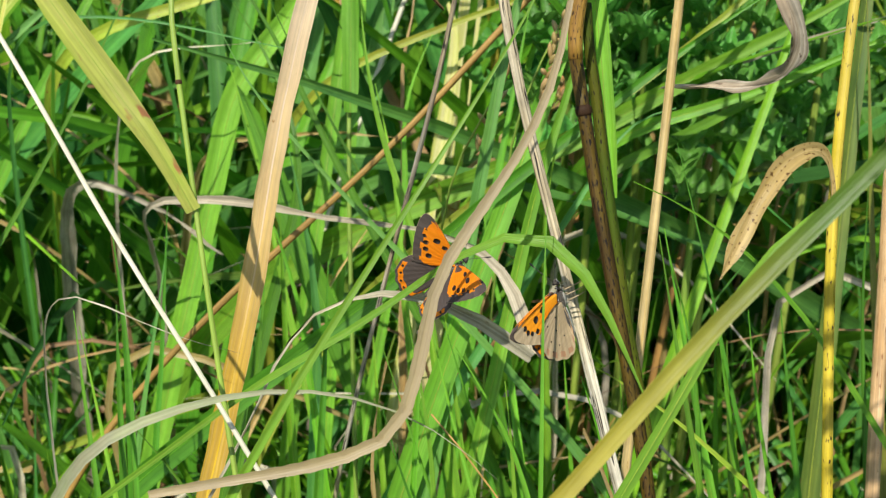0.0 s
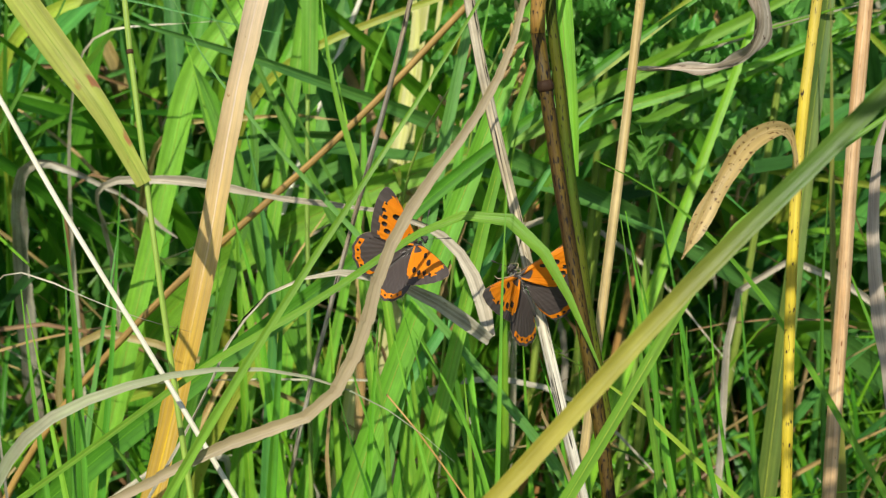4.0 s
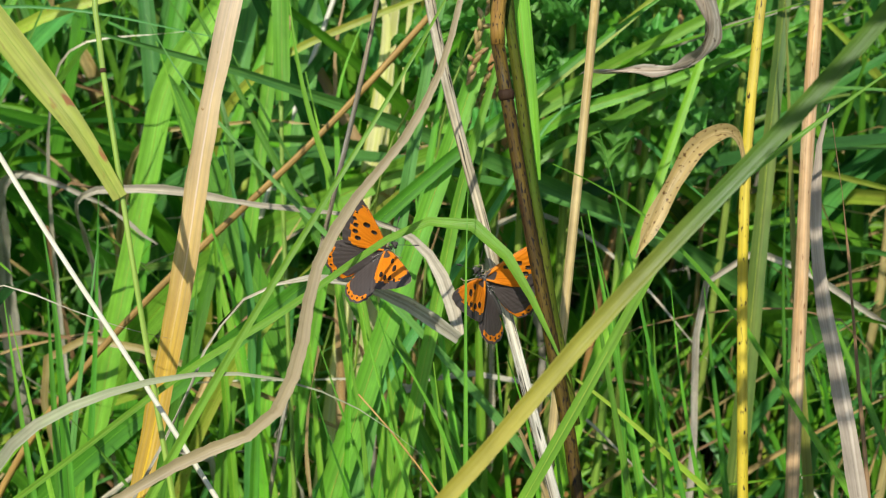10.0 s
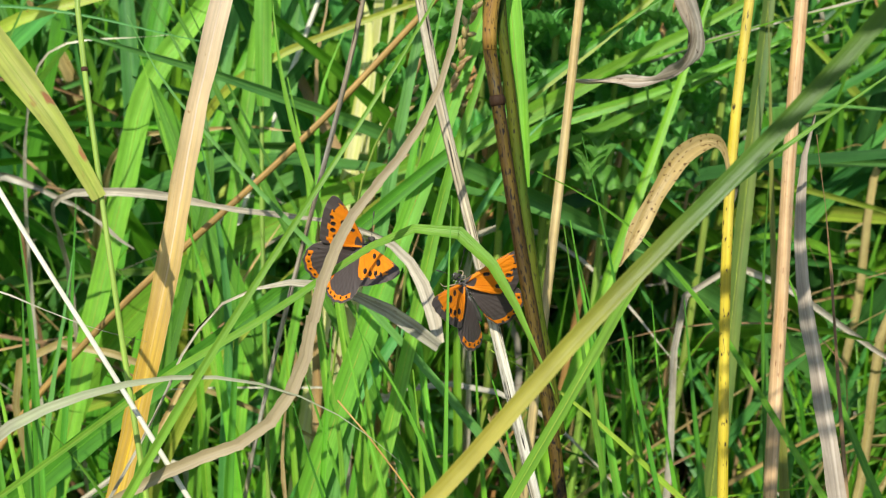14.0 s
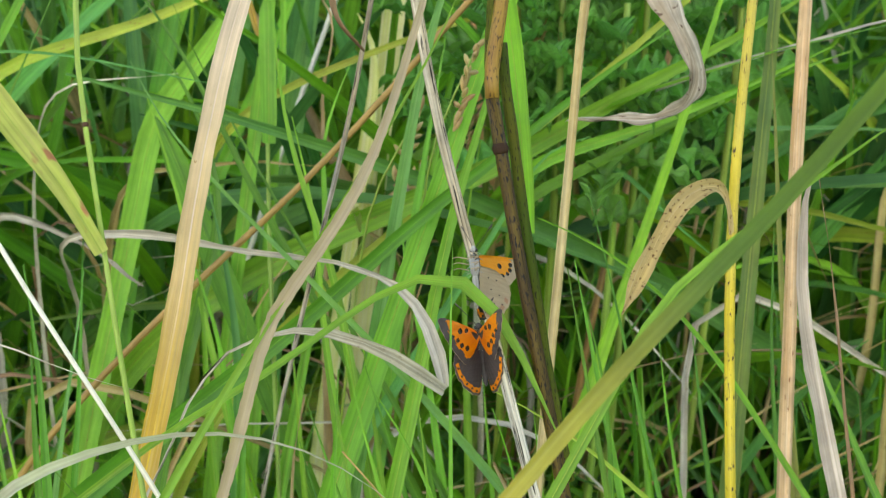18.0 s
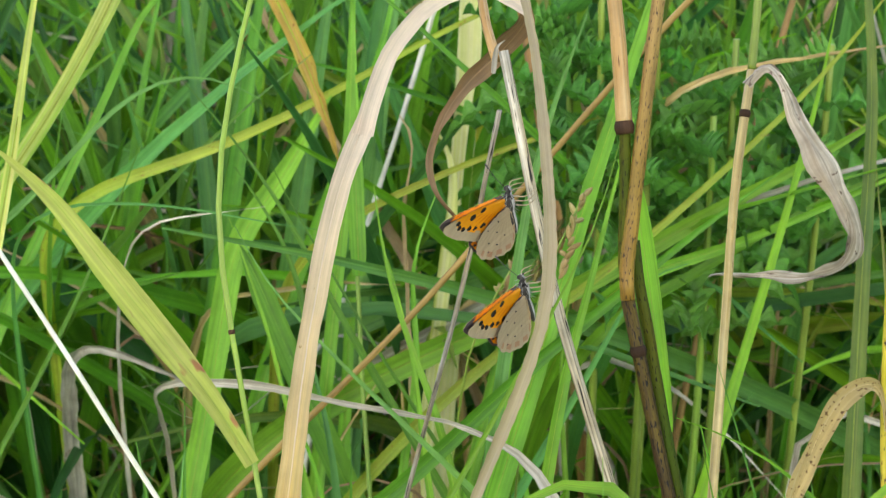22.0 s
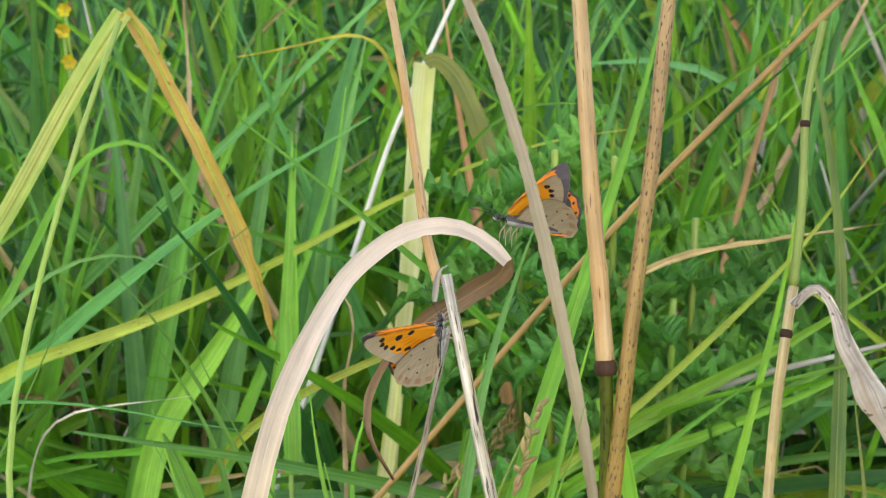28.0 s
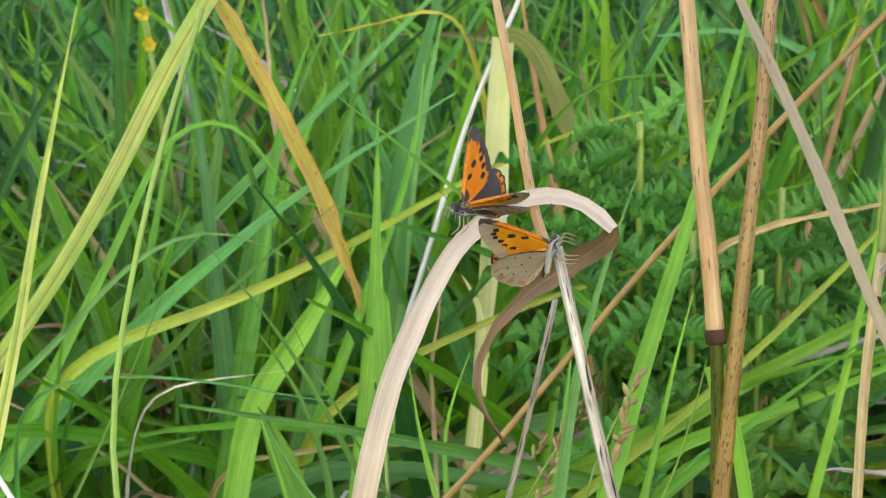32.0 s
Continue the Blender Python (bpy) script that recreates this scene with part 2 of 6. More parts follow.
leaf_material("belly", (0.42, 0.39, 0.35), (0.3, 0.27, 0.24), (0.56, 0.53, 0.49), gloss=0.95, through=0, scale=3, vary=0)
leaf_material("wing_orange", (0.74, 0.2, 0.006), (0.76, 0.25, 0.008), (0.66, 0.16, 0.006), gloss=0.5, through=0.12, scale=2, grain=0.1, vary=0, sheen=0.3)
leaf_material("wing_dark", (0.062, 0.047, 0.042), (0.08, 0.062, 0.055), (0.1, 0.08, 0.072), gloss=0.6, through=0.05, scale=2, grain=0.1, vary=0, sheen=0.25)
leaf_material("wing_under_orange", (0.85, 0.3, 0.012), (0.85, 0.36, 0.02), (0.8, 0.27, 0.012), gloss=0.5, through=0.2, scale=2, grain=0.07, vary=0)
leaf_material("wing_under_grey", (0.45, 0.33, 0.2), (0.5, 0.38, 0.24), (0.38, 0.27, 0.16), gloss=0.7, through=0.2, scale=2, grain=0.12, vary=0, sheen=0.2)
leaf_material("wing_row", (0.42, 0.22, 0.12), (0.44, 0.26, 0.15), (0.38, 0.2, 0.11), gloss=0.7, through=0.2, scale=2, grain=0.1, vary=0)
leaf_material("wing_fringe", (0.46, 0.4, 0.33), (0.4, 0.35, 0.29), (0.54, 0.48, 0.42), gloss=0.7, through=0.1, scale=2, grain=0.1, vary=0)
leaf_material("spot", (0.018, 0.014, 0.012), (0.022, 0.016, 0.014), (0.03, 0.02, 0.018), gloss=0.5, through=0, grain=0.05)
leaf_material("vein", (0.66, 0.4, 0.015), (0.64, 0.42, 0.04), (0.68, 0.46, 0.04), through=0.2, patches=(420, 6), foot=((0.64, 0.49, 0.35), 0.46, 0.53), vary=0)
leaf_material("swing", (0.37, 0.28, 0.17), (0.34, 0.26, 0.13), (0.43, 0.34, 0.22), through=0.2, patches=(300, 8), grain=0.2, vary=0, sheen=0.3)
leaf_material("cloud", (0.8, 0.8, 0.8), (0.78, 0.78, 0.78), (0.8, 0.8, 0.8), gloss=1.0, through=0.7, scale=0.0001, grain=0.02)
DRY = {"greyleaf", "whiteleaf", "straw", "underside", "purpleleaf", "spotleaf", "reedtop", "orangeleaf", "reed"}
RIBS = {"orangeleaf": "yellowgreen", "yellow": "yellowgreen", "fresh": "yellowgreen", "green": "bright", "blue": "green", "bright": "yellowgreen", "reed": "vein", "olive": "yellowgreen"}
leaf_material("soil", (0.05, 0.038, 0.025), (0.09, 0.07, 0.04), (0.03, 0.025, 0.018), gloss=0.9, through=0)


def new_mesh(name, verts, faces, uvs, material, smooth=True):
    me = bpy.data.meshes.new(name)
    me.from_pydata(verts, [], faces)
    layer = me.uv_layers.new(name="UVMap")
    loops = np.empty(len(me.loops), dtype=np.int32)
    me.loops.foreach_get("vertex_index", loops)
    layer.data.foreach_set("uv", np.asarray(uvs, dtype=np.float32)[loops].ravel())
    me.polygons.foreach_set("use_smooth", np.full(len(me.polygons), smooth))
    for mat in material if isinstance(material, (list, tuple)) else (material,):
        me.materials.append(mat)
    return me


def spline(points, count, smooth=22):
    """Even samples of a Catmull-Rom curve through the points."""
    p = np.asarray(points, float)
    p = np.vstack([2 * p[0] - p[1], p, 2 * p[-1] - p[-2]])
    fine = []
    for i in range(1, len(p) - 2):
        a, b, c, d = p[i - 1:i + 3]
        u = np.linspace(0, 1, 16, endpoint=i == len(p) - 3)[:, None]
        fine.append(0.5 * (2 * b + (c - a) * u + (2 * a - 5 * b + 4 * c - d) * u ** 2 + (3 * b - a - 3 * c + d) * u ** 3))
    fine = np.vstack(fine)
    way = np.r_[0, np.cumsum(np.linalg.norm(np.diff(fine, axis=0), axis=1))]
    at = np.linspace(0, way[-1], 121)
    even = np.stack([np.interp(at, way, fine[:, k]) for k in range(3)], 1)
    if len(points) > 4:
        for _ in range(smooth):
            even[1:-1] = 0.25 * even[:-2] + 0.5 * even[1:-1] + 0.25 * even[2:]
    fine = even
    way = np.r_[0, np.cumsum(np.linalg.norm(np.diff(fine, axis=0), axis=1))]
    at = np.linspace(0, way[-1], count)
    return np.stack([np.interp(at, way, fine[:, k]) for k in range(3)], 1), way[-1]


def unit(v):
    return v / np.maximum(np.linalg.norm(v, axis=-1, keepdims=True), 1e-9)


def ribbon(line, length, width, tip, foot, fold, turn, face=(0.0, -0.9, 0.42), wave=0.0, seed=0):
    """Vertices, faces and UVs of a folded leaf strip five points across."""
    count = len(line)
    s = np.linspace(0, 1, count)
    w = np.full(count, width)
    if tip:
        w = w * np.clip((1 - s) / tip, 0.03, 1) ** 0.75
    w = w * (foot + (1 - foot) * np.clip(s / 0.35, 0, 1))
    rng = np.random.RandomState(seed)
    w = w * (1 + 0.06 * np.sin(s * rng.uniform(9, 22) + rng.uniform(0, 6)))
    tangent = unit(np.gradient(line, axis=0))
    side = unit(np.cross(tangent, np.asarray(face)))
    normal = np.cross(side, tangent)
    angle = turn[0] + (turn[1] - turn[0]) * s + wave * np.sin(s * 11 + seed)
    c, d = np.cos(angle)[:, None], np.sin(angle)[:, None]
    side, normal = side * c + normal * d, normal * c - side * d
    verts, uvs = [], []
    across = (-1, -0.5, 0, 0.5, 1)
    for k in across:
        lift = -fold * (1 - abs(k)) + 0.1 * fold * (k * k)
        verts.append(line + side * (w * 0.5 * k)[:, None] + normal * (w * lift)[:, None])
        uvs.append(np.stack([w * 0.5 * k + width, s * length], 1))
    verts, uvs = np.stack(verts, 1).reshape(-1, 3), np.stack(uvs, 1).reshape(-1, 2)
    m = len(across)
    i = np.arange(count - 1)[:, None] * m + np.arange(m - 1)[None]
    i = i.ravel()
    return verts, np.stack([i, i + 1, i + m + 1, i + m], 1), uvs


SERIAL = [0]


def plant_root(name, label, base):
    ob = new(name)
    ob.empty_display_size = 0.02
    ob.location = base
    return tagged(ob, label, "grass", "tall grass")


def hang(name, me, base, parent, label=""):
    """A part of a plant that stands upright as yet."""
    ob = new(name, me)
    ob.parent = parent
    ob.location = Vector(base) - parent.location - (parent.parent.location if parent.parent else Vector())
    return tagged(ob, label) if label else ob


BENT = {}


def blade(name, material, label, width, points, tip=0.45, foot=0.75, fold=0.16, on=None, straight=False, end=1.0, cut=None, widths=None):
    """A leaf blade along the points; end is its width at the far end as a share of the width; cut parts its bending end at that share of its length; widths are its shares of the width at the last points."""
    SERIAL[0] += 1
    rng = np.random.RandomState(SERIAL[0])
    n = 140 if cut else 56
    line, length = spline(points, n, 6 if cut else 22)
    v, f, uv = ribbon(line, length, width, tip, foot, fold, (0, 0) if straight else (rng.uniform(-0.45, 0.45), rng.uniform(-0.45, 0.45)), seed=SERIAL[0])
    if end != 1 or widths:
        core = np.repeat(line, 5, axis=0)
        share = np.linspace(1, end, n)
        if widths:
            way = np.r_[0, np.cumsum(np.linalg.norm(np.diff(np.array(points), axis=0), axis=1))]
            share = np.interp(np.linspace(0, way[-1], n), way[-len(widths):], widths)
        v = core + (v - core) * np.repeat(share, 5)[:, None]
    if material in DRY:
        s = np.repeat(np.linspace(0, 1, n), 5)
        edge = np.tile([1, 0.4, 0, 0.4, 1], n)
        for k in range(3):
            q = np.array([noise.noise((a * length * 90, b * 1.3 + SERIAL[0], k * 7.0)) for a, b in zip(s, np.tile([-1, -0.5, 0, 0.5, 1], n))])
            v[:, k] += q * width * (0.3 if material == "greyleaf" else 0.06 if material in ("reed", "reedtop") else 0.14) * (0.4 + edge)
    base = np.array(points[0])
    root = on or plant_root(name, label, base.tolist())
    k = int(n * cut) if cut else n
    me = new_mesh(name if on else "leaf", (v[:5 * k + 5] - base).tolist(), f[:4 * min(k, n - 1)].tolist(), uv[:5 * k + 5], MATERIALS[material])
    leaf = hang(name if on else "leaf", me, base.tolist(), root, label if on else "")
    if cut:
        heel = line[k]
        me = new_mesh("bent_end", (v[5 * k - 5:] - heel + (0, -0.0002, 0.0001)).tolist(), f[: 4 * (n - k)].tolist(), uv[5 * k - 5:], MATERIALS[material])
        BENT[name] = hang("bent_end", me, heel.tolist(), root, "pale bent over part of the leaf")
    rib_line = v.reshape(-1, 5, 3)[:, 2][: int(k * (1 - tip * 0.35))]
    broad = {"reed": 0.1, "orangeleaf": 0.13, "yellow": 0.15}.get(material, 0.022)
    v, f, uv = tube(rib_line - base, length, np.linspace(width * broad, width * broad * 0.4, len(rib_line)), sides=6, flat=0.3 if broad > 0.05 else 1.0)
    if width > 0.0034:
        rib = new("midrib", new_mesh("midrib", v.tolist(), f, uv, MATERIALS[RIBS.get(material, material)]))
        rib.parent = leaf
    return root


def tube(line, length, radius, sides=10, flat=1.0):
    tangent = unit(np.gradient(line, axis=0))
    a = unit(np.cross(tangent, (0.0, -1.0, 0.1)))
    b = np.cross(tangent, a)
    s = np.linspace(0, 1, len(line))
    th = np.linspace(0, 2 * math.pi, sides + 1)
    ring = a[:, None] * np.cos(th)[None, :, None] + flat * b[:, None] * np.sin(th)[None, :, None]
    verts = line[:, None] + ring * radius[:, None, None]
    uv = np.stack([np.broadcast_to(th * radius.mean(), verts.shape[:2]), np.broadcast_to((s * length)[:, None], verts.shape[:2])], -1)
    m = sides + 1
    i = (np.arange(len(line) - 1)[:, None] * m + np.arange(sides)[None]).ravel()
    faces = np.stack([i, i + 1, i + m + 1, i + m], 1).tolist()
    faces += [list(range(sides))[::-1], [(len(line) - 1) * m + k for k in range(sides)]]
    return verts.reshape(-1, 3), faces, uv.reshape(-1, 2)


def stem(name, material, label, width, points, nodes=(), flat=1.0, on=None):
    SERIAL[0] += 1
    line, length = spline(points, 44)
    s = np.linspace(0, 1, 44)
    rng = np.random.RandomState(SERIAL[0])
    radius = width * 0.5 * (1.08 - 0.2 * s) * (1 + 0.03 * np.sin(s * 40 + rng.uniform(0, 6)))
    base = np.array(points[0])
    v, f, uv = tube(line - base, length, radius, flat=flat)
    me = new_mesh(name if on else "stalk", v.tolist(), f, uv, MATERIALS[material])
    root = on or plant_root(name, label, base.tolist())
    ob = hang(name if on else "stalk", me, base.tolist(), root, label if on else "")
    for at in nodes:
        k = min(int(at * 43), 42)
        d = unit(line[k + 1] - line[k])
        swell = np.array([1.0, 1.14, 1.2, 1.15, 1.0]) * radius[k] * 1.03
        v, f, uv = tube(line[k] - base + np.linspace(-1, 1, 5)[:, None] * d * radius[k] * 0.8, width, swell)
        node = new("node", new_mesh("node", v.tolist(), f, uv, MATERIALS["node"]))
        node.parent = ob
        tagged(node, "dark swollen stem joint")
    return root


# ---- ground ----
gv = [(x, y, 0.006 * noise.noise((x * 9, y * 9, 0))) for y in np.linspace(-1.5, 4.5, 90) for x in np.linspace(-3, 3, 90)]
gf = [(r * 90 + c, r * 90 + c + 1, (r + 1) * 90 + c + 1, (r + 1) * 90 + c) for r in range(89) for c in range(89)]
edge = [(-400, -400, -0.02), (400, -400, -0.02), (400, 400, -0.02), (-400, 400, -0.02)]
gf.append((8100, 8101, 8102, 8103))
ground = new("ground", new_mesh("ground", gv + edge, gf, [(v[0], v[1]) for v in gv + edge], MATERIALS["soil"]))
tagged(ground, "dark brown soil under matted meadow grass", "ground", kind="structure")

def seed_head(x, y, z, lean):
    """A small ripe grass ear on a thin stalk: spikelets to both sides and a few awns."""
    SERIAL[0] += 1
    rng = np.random.RandomState(SERIAL[0])
    root = plant_root("grass_ear", "pale fluffy ripe grass ear on a thin stalk", (x - 0.08 * lean, y, 0))
    base = np.array(root.location)
    top = np.array([x, y, z])
    line, length = spline([base, base + (0.01, 0, z * 0.5), top - (0.02 * lean, 0, 0.03), top, top + (0.022 * lean, 0, 0.02)], 30)
    v, f, uv = tube(line - base, length, np.linspace(0.0008, 0.0004, 30), sides=6)
    new("stalk", new_mesh("stalk", v.tolist(), f, uv, MATERIALS["greenstem"])).parent = root
    along = unit(line[-1] - line[-6])
    for k in range(18):
        at = line[-1] - base - along * (0.0018 * k - 0.002)
        out = unit(along * 1.4 + rng.normal(0, 0.55, 3))
        size = rng.uniform(0.004, 0.007)
        s = np.linspace(0, 1, 8)
        v, f, uv = tube(at + out * (s * size)[:, None], size, 0.0009 * np.sin(s * math.pi) ** 0.7 + 0.00008, sides=6)
        new("spikelet", new_mesh("spikelet", v.tolist(), f, uv, MATERIALS["straw"])).parent = root


def yellow_flower(x, y, z):
    """A little yellow meadow flower of five rounded petals."""
    SERIAL[0] += 1
    rng = np.random.RandomState(SERIAL[0])
    root = plant_root("flower", "small yellow meadow flower among the grass", (x, y, 0))
    root["category"] = "flower"
    line, length = spline([(0, 0, 0), (0.01, 0, z * 0.5), (0, 0, z)], 20)
    v, f, uv = tube(line, length, np.full(20, 0.0009), sides=6)
    new("stalk", new_mesh("stalk", v.tolist(), f, uv, MATERIALS["greenstem"])).parent = root
    for k in range(6):
        turn = k * math.pi / 3 + rng.uniform(-0.1, 0.1)
        s = np.linspace(0, 1, 9)
        leaf = np.stack([math.cos(turn) * 0.005 * s, -0.002 * s, z + math.sin(turn) * 0.005 * s], 1)
        v, f, uv = ribbon(leaf, 0.005, 0.004, 0.3, 0.3, 0.1, (0, 0), seed=k)
        new("petal", new_mesh("petal", v.tolist(), f.tolist(), uv, MATERIALS["petal"])).parent = root


# ---- tall blades and stems ----
reed = blade("reed_plant", "reed", "long dry tan reed leaf arching over with yellow veins", 0.0072, [(-0.1190, 0.1700, -0.0050), (-0.1060, 0.1910, 0.1610), (-0.0550, 0.2720, 0.3580), (-0.0480, 0.2830, 0.3860), (-0.0410, 0.2950, 0.4160), (-0.0350, 0.3090, 0.4480), (-0.0240, 0.3236, 0.4903), (-0.0181, 0.3266, 0.5031), (-0.0117, 0.3297, 0.5161), (-0.0045, 0.3321, 0.5272), (0.0034, 0.3327, 0.5341), (0.0125, 0.3321, 0.5387), (0.0218, 0.3308, 0.5395), (0.0282, 0.3289, 0.5370), (0.0317, 0.3273, 0.5332), (0.0318, 0.3262, 0.5303)], tip=0, straight=True, end=0.7, cut=0.895, widths=(0.85, 0.76, 0.68, 0.62, 0.58, 0.56, 0.55, 0.52, 0.36))
blade("leaf_end", "underside", "brown underside of the drooping leaf end", 0.0060, [(0.0321, 0.3276, 0.5313), (0.0313, 0.3306, 0.5265), (0.0274, 0.3358, 0.5208), (0.0225, 0.3404, 0.5157), (0.0121, 0.3431, 0.5075), (0.0040, 0.3421, 0.4982), (-0.0004, 0.3374, 0.4912), (-0.0001, 0.3307, 0.4826), (0.0056, 0.3241, 0.4755)], tip=.85, straight=True, foot=1, on=BENT["reed_plant"], widths=(0.4, 0.75, 1.0, 1.05, 0.95, 0.75, 0.6, 0.5, 0.4))
perch = stem("dry_stalk", "stick", "weathered grey dry grass stalk with a broken tip", 0.0030, [(0.121, 0.130, -0.005), (0.106, 0.157, 0.189), (0.054, 0.248, 0.382), (0.047, 0.260, 0.409), (0.041, 0.269, 0.429), (0.037, 0.278, 0.446), (0.030, 0.288, 0.468), (0.019, 0.315, 0.531)], flat=.6)
stem("upper_stalk", "tanstem", "", 0.0024, [(0.0175, 0.3187, 0.5279), (0.0161, 0.3303, 0.5332), (0.0156, 0.3407, 0.5386), (0.0147, 0.3508, 0.5488), (0.0132, 0.3625, 0.5636), (0.0116, 0.3735, 0.5763), (0.0086, 0.3868, 0.5951)], on=perch)
blade("torn_sheath", "whiteleaf", "", 0.0016, [(0.016, 0.309, 0.527), (0.017, 0.310, 0.533), (0.019, 0.310, 0.535)], tip=.5, straight=True, on=perch)
browns = stem("reed_plant", "brownstem", "stout brown mottled reed stems with dark nodes", 0.0036, [(0.0900, 0.1080, -0.0050), (0.0830, 0.1360, 0.1900), (0.0622, 0.2271, 0.3866), (0.0606, 0.2315, 0.3964), (0.0585, 0.2370, 0.4085), (0.0566, 0.2420, 0.4194), (0.0547, 0.2457, 0.4279), (0.0525, 0.2507, 0.4387), (0.0503, 0.2561, 0.4506), (0.0482, 0.2616, 0.4625), (0.0464, 0.2670, 0.4744), (0.0449, 0.2707, 0.4828)], nodes=(.999,))
stem("tan_stem", "tanstem", "dry tan stem above a dark joint", 0.0035, [(0.0458, 0.2857, 0.5198), (0.0452, 0.2929, 0.5381), (0.0444, 0.2975, 0.5506), (0.0440, 0.3027, 0.5643), (0.0435, 0.3116, 0.5868), (0.0429, 0.3215, 0.6121)], nodes=(.0,), on=browns)
stem("lower_stem", "greenbrown", "green brown lower stem", 0.0030, [(0.0449, 0.2707, 0.4828), (0.0448, 0.2762, 0.4929), (0.0455, 0.2807, 0.5058), (0.0459, 0.2857, 0.5197)], on=browns)
stem("second_stem", "greenbrown", "green brown speckled second stem", 0.0030, [(0.0625, 0.2354, 0.3968), (0.0606, 0.2399, 0.4066), (0.0587, 0.2444, 0.4163), (0.0568, 0.2489, 0.4261), (0.0554, 0.2540, 0.4370), (0.0534, 0.2596, 0.4491), (0.0517, 0.2652, 0.4611), (0.0502, 0.2708, 0.4731), (0.0486, 0.2758, 0.4839), (0.0478, 0.2802, 0.4935)], on=browns)
stem("spotted_stem", "spotstem", "brown spotted stem", 0.0033, [(0.0449, 0.2707, 0.4828), (0.0446, 0.2734, 0.4888), (0.0460, 0.2757, 0.4959), (0.0480, 0.2804, 0.5085), (0.0505, 0.2861, 0.5233), (0.0538, 0.2936, 0.5425), (0.0571, 0.3002, 0.5593), (0.0602, 0.3081, 0.5795), (0.0666, 0.3226, 0.6165)], on=browns)
blade("leaf", "bright", "bright green leaf sheath", 0.0048, [(0.0538, 0.2651, 0.4496), (0.0534, 0.2710, 0.4618), (0.0526, 0.2776, 0.4751), (0.0517, 0.2824, 0.4848), (0.0503, 0.2884, 0.4969), (0.0481, 0.2944, 0.5091)], foot=.8, tip=0, straight=True, on=browns)
curlplant = stem("dry_plant", "palestem", "pale tan dry grass stem with a curled withered leaf", 0.0031, [(0.046, 0.200, -0.005), (0.057, 0.238, 0.257), (0.084, 0.330, 0.455), (0.086, 0.338, 0.472), (0.089, 0.346, 0.490), (0.094, 0.356, 0.511)], nodes=(.995,))
stem("upper_stem", "greenstem", "thin green stem with a purple joint", 0.0024, [(0.094, 0.356, 0.511), (0.097, 0.365, 0.533), (0.099, 0.375, 0.557), (0.104, 0.383, 0.577)], nodes=(.62,), on=curlplant)
blade("curled_leaf", "greyleaf", "withered pinkish grey leaf hooked at its end", 0.0062, [(0.0885, 0.3420, 0.5111), (0.0916, 0.3439, 0.5156), (0.0960, 0.3432, 0.5165), (0.1019, 0.3372, 0.5038), (0.1094, 0.3320, 0.4905), (0.1161, 0.3293, 0.4777), (0.1199, 0.3305, 0.4684), (0.1189, 0.3337, 0.4584), (0.1130, 0.3414, 0.4510), (0.0991, 0.3513, 0.4476), (0.0869, 0.3588, 0.4440)], tip=0.12, straight=True, on=curlplant, widths=(0.5, 1.0, 1.1, 0.95, 0.7, 0.5, 0.36, 0.34, 0.3))
yellows = stem("dry_plant", "yellowstem", "yellow dry stem speckled black with a bent tan leaf", 0.0029, [(0.101, 0.108, -0.005), (0.101, 0.137, 0.191), (0.102, 0.230, 0.391), (0.102, 0.238, 0.409), (0.102, 0.249, 0.433), (0.103, 0.259, 0.453), (0.105, 0.269, 0.475), (0.113, 0.295, 0.530)], nodes=(.72,))
blade("bent_leaf", "spotleaf", "tan spotted leaf bent over in an arch", 0.0044, [(0.1021, 0.2556, 0.4530), (0.1010, 0.2575, 0.4610), (0.0987, 0.2571, 0.4647), (0.0943, 0.2551, 0.4658), (0.0888, 0.2521, 0.4635), (0.0835, 0.2479, 0.4581), (0.0793, 0.2437, 0.4517), (0.0751, 0.2393, 0.4452), (0.0728, 0.2366, 0.4421)], tip=.12, on=yellows, widths=(0.35, 0.45, 0.75, 0.95, 1.0, 1.0, 0.95, 0.7, 0.3))
stem("dry_plant", "palestem", "pale tan dry stem standing among green grass", 0.0049, [(0.137, 0.211, -0.005), (0.140, 0.234, 0.153), (0.150, 0.321, 0.341), (0.152, 0.336, 0.374), (0.154, 0.356, 0.417), (0.158, 0.379, 0.466), (0.162, 0.400, 0.510), (0.168, 0.425, 0.560)], nodes=(.42,))
blade("dry_plant", "purpleleaf", "withered purplish grey hanging leaf strip", 0.0042, [(0.160, 0.085, -0.005), (0.150, 0.114, 0.200), (0.121, 0.206, 0.398), (0.117, 0.217, 0.420), (0.113, 0.225, 0.437), (0.111, 0.233, 0.454), (0.110, 0.239, 0.468), (0.115, 0.243, 0.477)], tip=.1)
bigleaf = blade("grass_plant", "biggreen", "broad green grass leaf close by, turning yellow below", 0.0027, [(-0.190, 0.040, -0.005), (-0.120, 0.073, 0.301), (0.026, 0.143, 0.450), (0.037, 0.148, 0.462), (0.055, 0.157, 0.481), (0.081, 0.167, 0.503), (0.103, 0.178, 0.526)], tip=0, foot=.5)
reach = blade("grass_plant", "fresh", "fresh green grass leaf reaching out", 0.0049, [(-0.067, 0.130, -0.005), (-0.028, 0.154, 0.257), (0.068, 0.211, 0.446), (0.074, 0.215, 0.457), (0.085, 0.217, 0.467), (0.102, 0.221, 0.479), (0.113, 0.223, 0.487), (0.127, 0.226, 0.496)])
